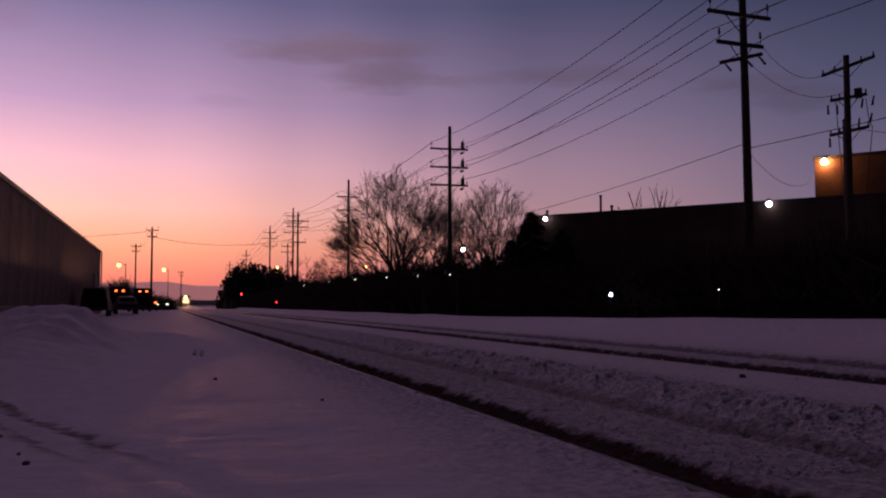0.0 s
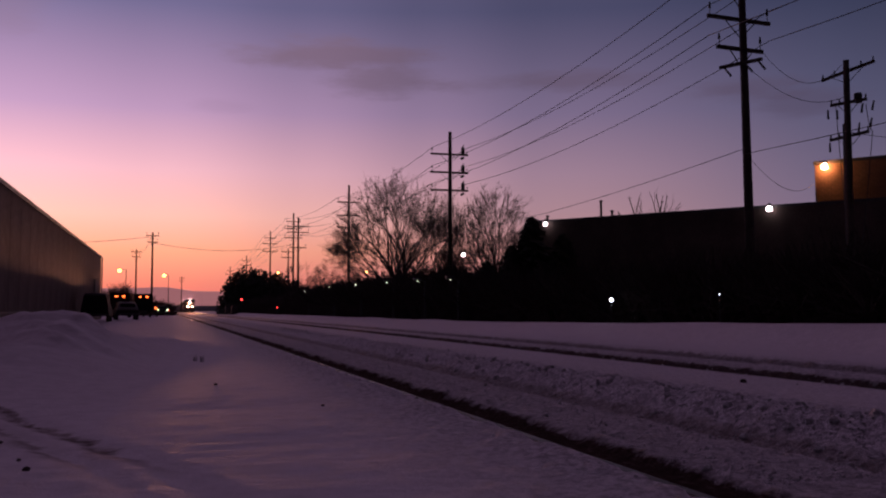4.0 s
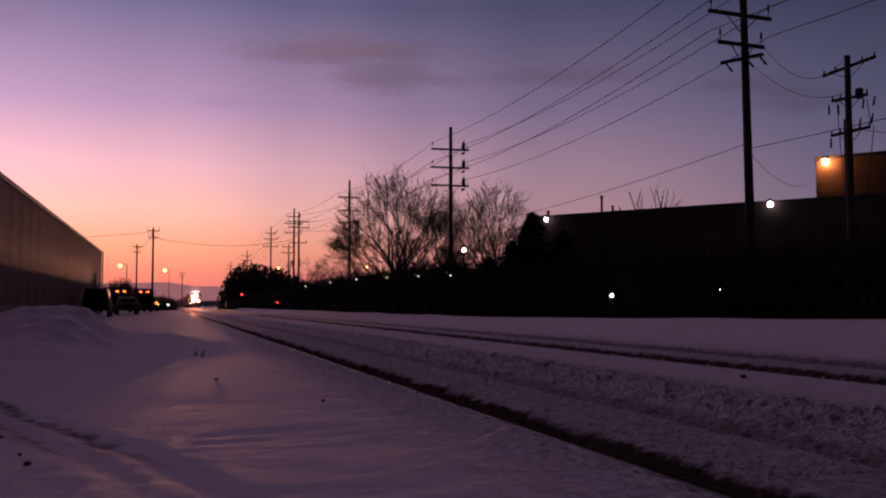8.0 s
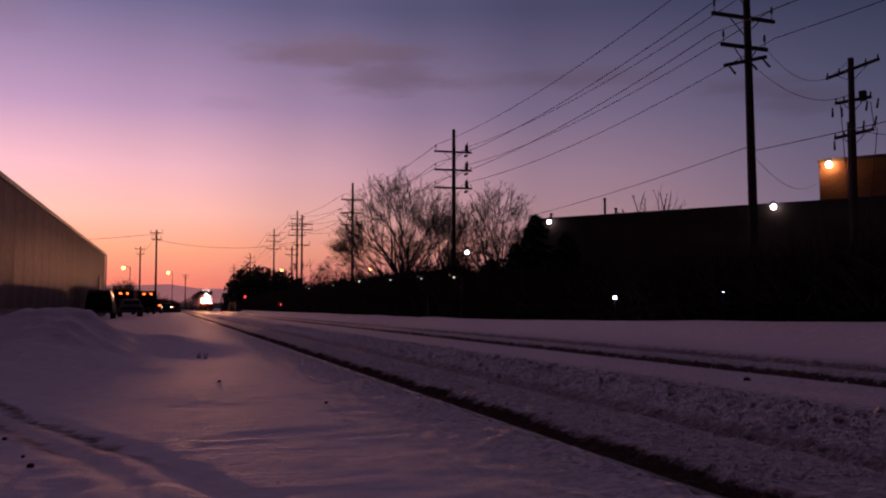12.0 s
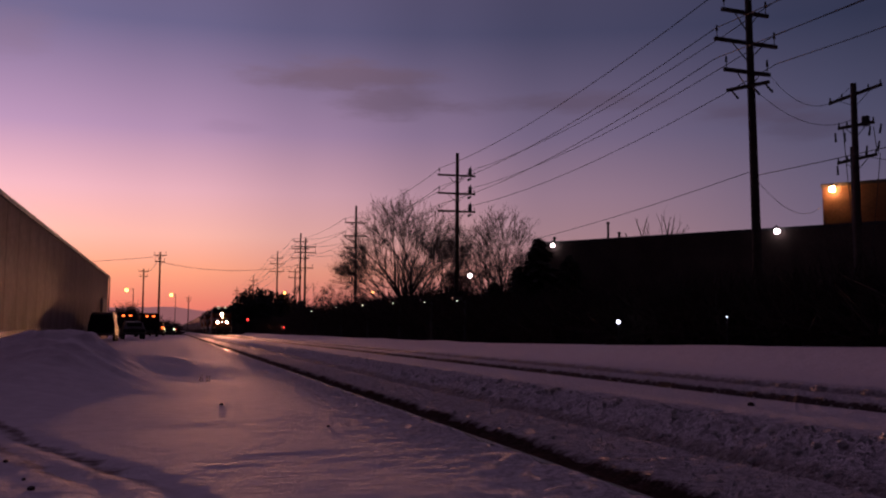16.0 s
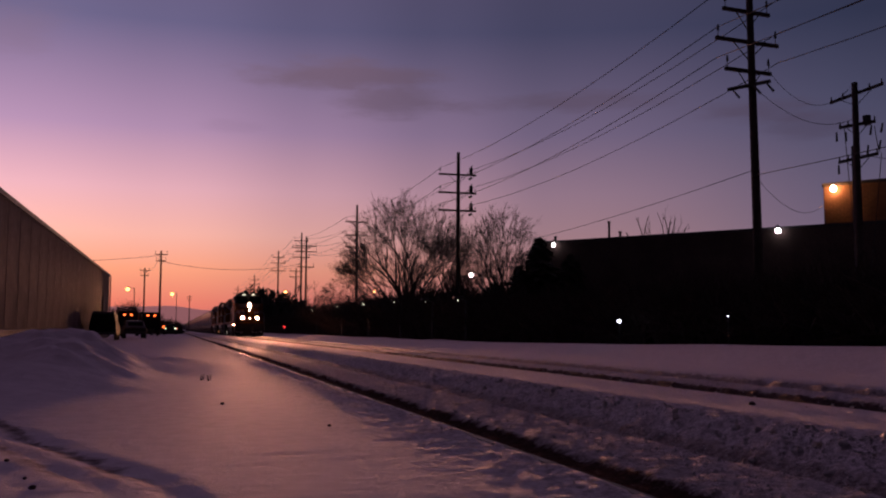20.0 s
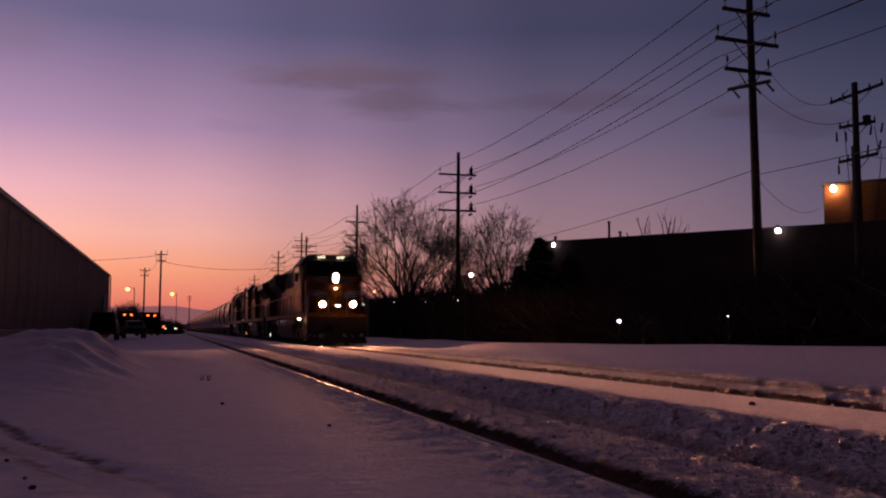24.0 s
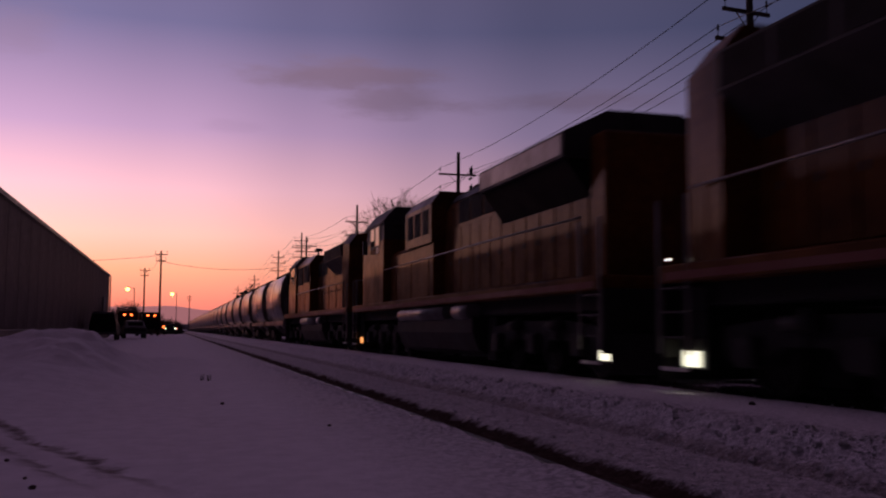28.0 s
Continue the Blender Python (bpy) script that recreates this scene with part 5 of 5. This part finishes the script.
    if lead:
        for px, pz, wide in ((9.93, 2.86, 0.07), (10.72, 1.98, 0.10)):
            part("platform_light", Shape().box(px, -wide, pz - 0.018, px + 0.03, wide, pz + 0.018, 0.008), G_PLATFORM, ob, "small lit platform lamp")
    part("lamp_bezel", Shape().box(9.10, -0.20, 3.05, 9.67, 0.20, 3.66, 0.05), BLACKP, nose_ob)
    # front handrails and anticlimber
    for sg in (-1, 1):
        part("lamp_bracket", Shape().box(10.42, sg * 0.74 - 0.08, 1.6, 10.5, sg * 0.74 + 0.08, 1.9), BLACKP, ob)
    part("anticlimber", Shape().box(10.4, -1.45, 1.44, 10.7, 1.45, 1.64, 0.03), YELLOW, ob, "yellow anticlimber bar")
    part("front_handrail", Shape().path([(10.5, -1.45, 1.66), (10.5, -1.45, 2.6), (10.5, -0.5, 2.6), (10.5, -0.45, 1.66)], 0.024, 5), SILVER, ob, "pale worn handrail")
    part("front_handrail", Shape().path([(10.5, 1.45, 1.66), (10.5, 1.45, 2.6), (10.5, 0.5, 2.6), (10.5, 0.45, 1.66)], 0.024, 5), SILVER, ob, "pale worn handrail")
    for sg in (-1, 1):
        # warm ground lamp under the sill by the leading truck
        part("ground_light", Shape().ball((7.3, sg * 1.47, 1.34), 0.05, 0.6, 8, 5), G_WARMSTEP if lead else BLACKP, ob, "glowing ground lamp" if lead else "unlit ground lamp")
        part("walkway_light", Shape().ball((-10.3, sg * 1.50, 1.74), 0.016, 1.0, 8, 5), G_DIM if kind == "flared" else BLACKP, ob, "small walkway lamp")
    if kind == "flared":
        # narrow hood, equipment cabinet, flared radiators at the rear
        part("cabinet", Shape().loft([rect_ring(0.9, 1.40, 1.66, 4.48, 0.42), rect_ring(5.3, 1.46, 1.66, 4.56, 0.42)]), YELLOW, ob)
        hood = part("long_hood", Shape().loft([rect_ring(-9.5, 0.98, 1.66, 4.25, 0.28), rect_ring(0.9, 0.98, 1.66, 4.25, 0.28)]), YELLOW, ob)
        part("hood_roof", Shape().loft([[(-9.5, -0.85, 4.2), (-9.5, 0.85, 4.2), (-9.5, 0.7, 4.36), (-9.5, -0.7, 4.36)], [(0.9, -0.85, 4.2), (0.9, 0.85, 4.2), (0.9, 0.7, 4.36), (0.9, -0.7, 4.36)]]), GREYP, ob)
        part("rear_end", Shape().loft([rect_ring(-9.95, 1.38, 1.66, 4.50, 0.42), rect_ring(-9.0, 1.48, 1.66, 4.58, 0.42)]), YELLOW, ob)
        for sg in (-1, 1):
            s = Shape()
            s.loft([[(-9.0, sg * 0.95, 3.10), (-9.0, sg * 1.53, 3.68), (-9.0, sg * 1.53, 4.18), (-9.0, sg * 0.5, 4.62)],
                    [(-4.6, sg * 0.95, 3.10), (-4.6, sg * 1.53, 3.68), (-4.6, sg * 1.53, 4.18), (-4.6, sg * 0.5, 4.62)],
                    [(-3.9, sg * 0.93, 3.60), (-3.9, sg * 1.0, 3.95), (-3.9, sg * 1.0, 4.3), (-3.9, sg * 0.5, 4.4)]])
            rad = part("radiator", s, GREYP, ob, "dark flared radiator housing")
            for k in range(4):
                part("radiator_grille", Shape().box(-8.9 + k * 1.08, sg * 1.535 - 0.006, 3.72, -7.92 + k * 1.08, sg * 1.535 + 0.006, 4.14), GRILLE, rad)
            # intake panels behind the cab
            for k in range(3):
                part("intake_grille", Shape().box(-2.0 + k * 0.95, sg * 0.985 - 0.012, 3.35, -1.2 + k * 0.95, sg * 0.985 + 0.012, 4.0), GRILLE, ob)
            for k in range(2):
                part("upper_grille", Shape().box(1.15 + k * 0.9, sg * 1.425 - 0.02, 3.15, 1.9 + k * 0.9, sg * 1.425 + 0.02, 4.0), GRILLE, ob)
            for k in range(2):
                part("cabinet_grille", Shape().box(3.2 + k * 1.15, sg * 1.43 - 0.02, 3.1, 4.15 + k * 1.15, sg * 1.44 + 0.02, 4.0), GRILLE, ob)
            for k in range(12):
                d = part("hood_door", Shape().box(-8.6 + k * 0.72, sg * 0.99 - 0.012, 1.75, -7.95 + k * 0.72, sg * 0.99 + 0.012, 3.25, 0.008), YELLOW, hood)
                part("latch", Shape().box(-8.55 + k * 0.72, sg * 1.01 - 0.01, 2.45, -8.5 + k * 0.72, sg * 1.01 + 0.01, 2.55), HARDWARE, d)
        part("exhaust_stack", Shape().box(-1.4, -0.35, 4.3, -0.5, 0.35, 4.62, 0.05), BLACKP, ob)
        for x in (-5.2, -6.9, -8.4):
            part("fan", Shape().tube((x, 0, 4.5), (x, 0, 4.68), 0.6, n=16), BLACKP, ob)
        part("horn", Shape().tube((1.6, 0.2, 4.62), (2.2, 0.2, 4.64), 0.04, 0.09, 8).tube((1.6, -0.1, 4.62), (2.1, -0.1, 4.64), 0.04, 0.08, 8).tube((1.7, 0.05, 4.4), (1.7, 0.05, 4.62), 0.03, n=5), HARDWARE, ob)
    else:
        # winged radiator cab at the rear, stepped hood
        part("cabinet", Shape().loft([rect_ring(0.2, 1.30, 1.66, 3.2, 0.15), rect_ring(5.5, 1.30, 1.66, 3.2, 0.15)]), YELLOW, ob)
        part("blower_house", Shape().loft([rect_ring(0.2, 1.36, 3.1, 4.42, 0.3), rect_ring(3.1, 1.36, 3.1, 4.42, 0.3)]), YELLOW, ob)
        hood = part("long_hood", Shape().loft([rect_ring(-9.2, 0.98, 1.66, 4.15, 0.25), rect_ring(2.2, 0.98, 1.66, 4.15, 0.25)]), YELLOW, ob)
        part("hood_roof", Shape().loft([[(-4.5, -0.85, 4.1), (-4.5, 0.85, 4.1), (-4.5, 0.7, 4.3), (-4.5, -0.7, 4.3)], [(2.2, -0.85, 4.1), (2.2, 0.85, 4.1), (2.2, 0.7, 4.3), (2.2, -0.7, 4.3)]]), GREYP, ob)
        ends = [(-1.54, 3.72), (-1.54, 4.16), (-0.7, 4.58), (0.7, 4.58), (1.54, 4.16), (1.54, 3.72)]
        wing = Shape().loft([[(-9.1, y, z) for y, z in ends], [(-4.45, y, z) for y, z in ends]])
        wob = part("radiator_wing", wing, GREYP, ob, "overhanging grey radiator wing")
        for sg in (-1, 1):
            part("wing_panel", Shape().box(-9.0, sg * 1.546 - 0.004, 3.78, -4.55, sg * 1.546 + 0.004, 4.12), SILVER, wob, "pale side panel")
            s = Shape()
            s.loft([[(-9.0, sg * 0.98, 3.05), (-9.0, sg * 1.46, 3.72), (-9.0, sg * 0.98, 3.72)], [(-4.5, sg * 0.98, 3.05), (-4.5, sg * 1.46, 3.72), (-4.5, sg * 0.98, 3.72)]])
            part("radiator_grille", s, GRILLE, wob)
            for k in range(3):
                part("blower_grille", Shape().box(0.5 + k * 0.85, sg * 1.365 - 0.01, 3.35, 1.1 + k * 0.85, sg * 1.365 + 0.01, 4.0), GRILLE, ob)
            for k in range(14):
                d = part("hood_door", Shape().box(-8.9 + k * 0.76, sg * 0.99 - 0.012, 1.75, -8.2 + k * 0.76, sg * 0.99 + 0.012, 3.35, 0.008), YELLOW, hood)
                part("latch", Shape().box(-8.85 + k * 0.76, sg * 1.01 - 0.01, 2.45, -8.8 + k * 0.76, sg * 1.01 + 0.01, 2.55), HARDWARE, d)
            for k in range(3):
                part("intake_grille", Shape().box(-4.0 + k * 1.0, sg * 0.99 - 0.014, 3.45, -3.15 + k * 1.0, sg * 0.99 + 0.014, 4.0), GRILLE, hood)
        part("rear_end", Shape().box(-9.7, -1.05, 1.66, -9.1, 1.05, 4.1, 0.03), YELLOW, ob)
        part("exhaust_stack", Shape().box(-1.2, -0.4, 4.2, -0.3, 0.4, 4.55, 0.04), BLACKP, ob)
        part("horn", Shape().tube((-6.2, 0.2, 4.72), (-5.6, 0.2, 4.74), 0.04, 0.09, 8).tube((-6.2, -0.1, 4.72), (-5.7, -0.1, 4.74), 0.04, 0.08, 8).tube((-6.1, 0.05, 4.5), (-6.1, 0.05, 4.75), 0.03, n=5), HARDWARE, wob)
    return ob


def hopper_car(paint, label):
    """Short covered hopper with rounded sides; 12.8 m over the couplers, local x along the train."""
    ob = thing("hopper_car", label, "freight car", group="covered hopper cars")
    L = 5.15

    def section(x, grow=1.0, low=1.25):
        pts = []
        for z, y in ((low, 0.95), (1.55, 1.36), (2.2, 1.53), (2.9, 1.57), (3.6, 1.50), (4.05, 1.28), (4.28, 0.9)):
            pts.append((y * grow, z))
        return [(x, -y, z) for y, z in pts] + [(x, y, z) for y, z in reversed(pts)]
    body = Shape().loft([section(-L, 0.97), section(-L + 0.15), section(L - 0.15), section(L, 0.97)], smooth=True)
    bob = part("body", body, paint, ob)
    for k in range(2):
        x = -L + 0.04 if k == 0 else L - 0.04
        s = Shape()
        ring = section(x, 1.018)
        s.loft([ring, [(x + 0.09 * (1 if k == 0 else -1), y, z) for _, y, z in ring]])
        part("end_rib", s, TANK, bob)
    part("side_rib", Shape().loft([section(-0.05, 1.012), section(0.05, 1.012)]), paint, bob)
    part("running_board", Shape().box(-5.75, -0.35, 4.40, 5.75, 0.35, 4.46), GRILLE, ob)
    for sg in (-1, 1):
        part("roof_walk", Shape().box(-5.1, sg * 0.75 - 0.15, 4.36, 5.1, sg * 0.75 + 0.15, 4.40), GRILLE, ob)
        part("sill", Shape().box(-5.75, sg * 1.40 - 0.08, 1.05, 5.75, sg * 1.40 + 0.08, 1.32, 0.02), paint, ob)
    for x in (-4.2, -1.4, 1.4, 4.2):
        part("hatch", Shape().tube((x, 0, 4.25), (x, 0, 4.42), 0.42, n=12), TANK, ob)
    for x in (-2.2, 2.2):
        s = Shape()
        s.loft([[(x - 2.0, -1.3, 1.35), (x + 2.0, -1.3, 1.35), (x + 2.0, 1.3, 1.35), (x - 2.0, 1.3, 1.35)], [(x - 0.5, -0.6, 0.45), (x + 0.5, -0.6, 0.45), (x + 0.5, 0.6, 0.45), (x - 0.5, 0.6, 0.45)]])
        part("discharge_bay", s, paint, ob)
    for sg in (-1, 1):
        s = Shape().loft([[(sg * 5.1, -1.3, 3.6), (sg * 5.1, 1.3, 3.6), (sg * 5.05, 1.3, 3.6), (sg * 5.05, -1.3, 3.6)], [(sg * 5.65, -1.2, 1.2), (sg * 5.65, 1.2, 1.2), (sg * 5.55, 1.2, 1.2), (sg * 5.55, -1.2, 1.2)]])
        part("slope_sheet", s, TANK, ob)
        part("end_sill", Shape().box(sg * 5.8 - 0.1, -1.5, 0.95, sg * 5.8 + 0.1, 1.5, 1.25), TANK, ob)
        for y in (-1.42, 1.42):
            lad = part("ladder", Shape().tube((sg * 5.8, y, 1.2), (sg * 5.3, y * 0.9, 4.2), 0.02, n=4).tube((sg * 5.8, y * 0.72, 1.2), (sg * 5.3, y * 0.66, 4.2), 0.02, n=4), TANK, ob)
            for q in range(7):
                f = q / 7 + 0.06
                part("rung", Shape().tube((sg * (5.8 - 0.5 * f), y * (1 - 0.1 * f), 1.2 + 3 * f), (sg * (5.8 - 0.5 * f), y * (0.72 - 0.06 * f), 1.2 + 3 * f), 0.014, n=4), TANK, lad)
        coupler(ob, sg * 6.4, sg)
        cx = sg * 4.35
        s = Shape()
        for side in (-1, 1):
            y0, y1 = sorted((side * 0.95, side * 1.08))
            s.along_y([(cx - 1.2, 0.55), (cx - 1.1, 0.40), (cx - 0.6, 0.32), (cx, 0.22), (cx + 0.6, 0.32), (cx + 1.1, 0.40), (cx + 1.2, 0.55), (cx + 0.6, 0.78), (cx - 0.6, 0.78)], y0, y1)
        truck = part("truck", s, BLACKP, ob)
        for dx in (-0.88, 0.88):
            wheelset(truck, cx + dx, 0.42)
    return ob


TRAIN = []                                         # (thing, metres behind the leading coupler, facing)
TRAIN.append((locomotive("flared", True, "yellow and grey leading diesel locomotive, lights blazing", G_STEP, G_STEP), 11.15, -90))
TRAIN.append((locomotive("winged", False, "yellow second diesel locomotive running cab last", G_WARMDIM, G_STEP), 34.0, 90))
TRAIN.append((locomotive("flared", False, "yellow third diesel locomotive running cab last"), 56.3, 90))
HOPPER_LABEL = "weathered grey covered hopper car with rounded sides"
first = hopper_car(HOPPER, HOPPER_LABEL)
for k in range(30):
    car = first if k == 0 else copy_thing(first, pose(0, 0, 0))
    TRAIN.append((car, 67.4 + 6.4 + 12.8 * k, -90))


def train_row(behind, facing, t):
    return pose(TRACK_X, FRONT_Y + SPEED * (FRONT_AT - t) + behind, 0, 0, 0, facing)


def motions():
    times = [0.0, 0.1] + [float(k) for k in range(1, 28)] + [27.9, 28.0]
    for ob, behind, facing in TRAIN:
        walk(ob, [(t, train_row(behind, facing, t)) for t in times])
    # locomotive wheels roll with the train
    n = 840
    for k, (w, r) in enumerate(WHEELS):
        sign = 1.0 if k < 6 else -1.0
        x, y, z = w.location
        rows = []
        for i in range(n + 1):
            t = 28.0 * i / n
            rows.append((t, pose(x, y, z, 0, sign * math.degrees(SPEED * t / r), 0)))
        walk(w, rows)


motions()
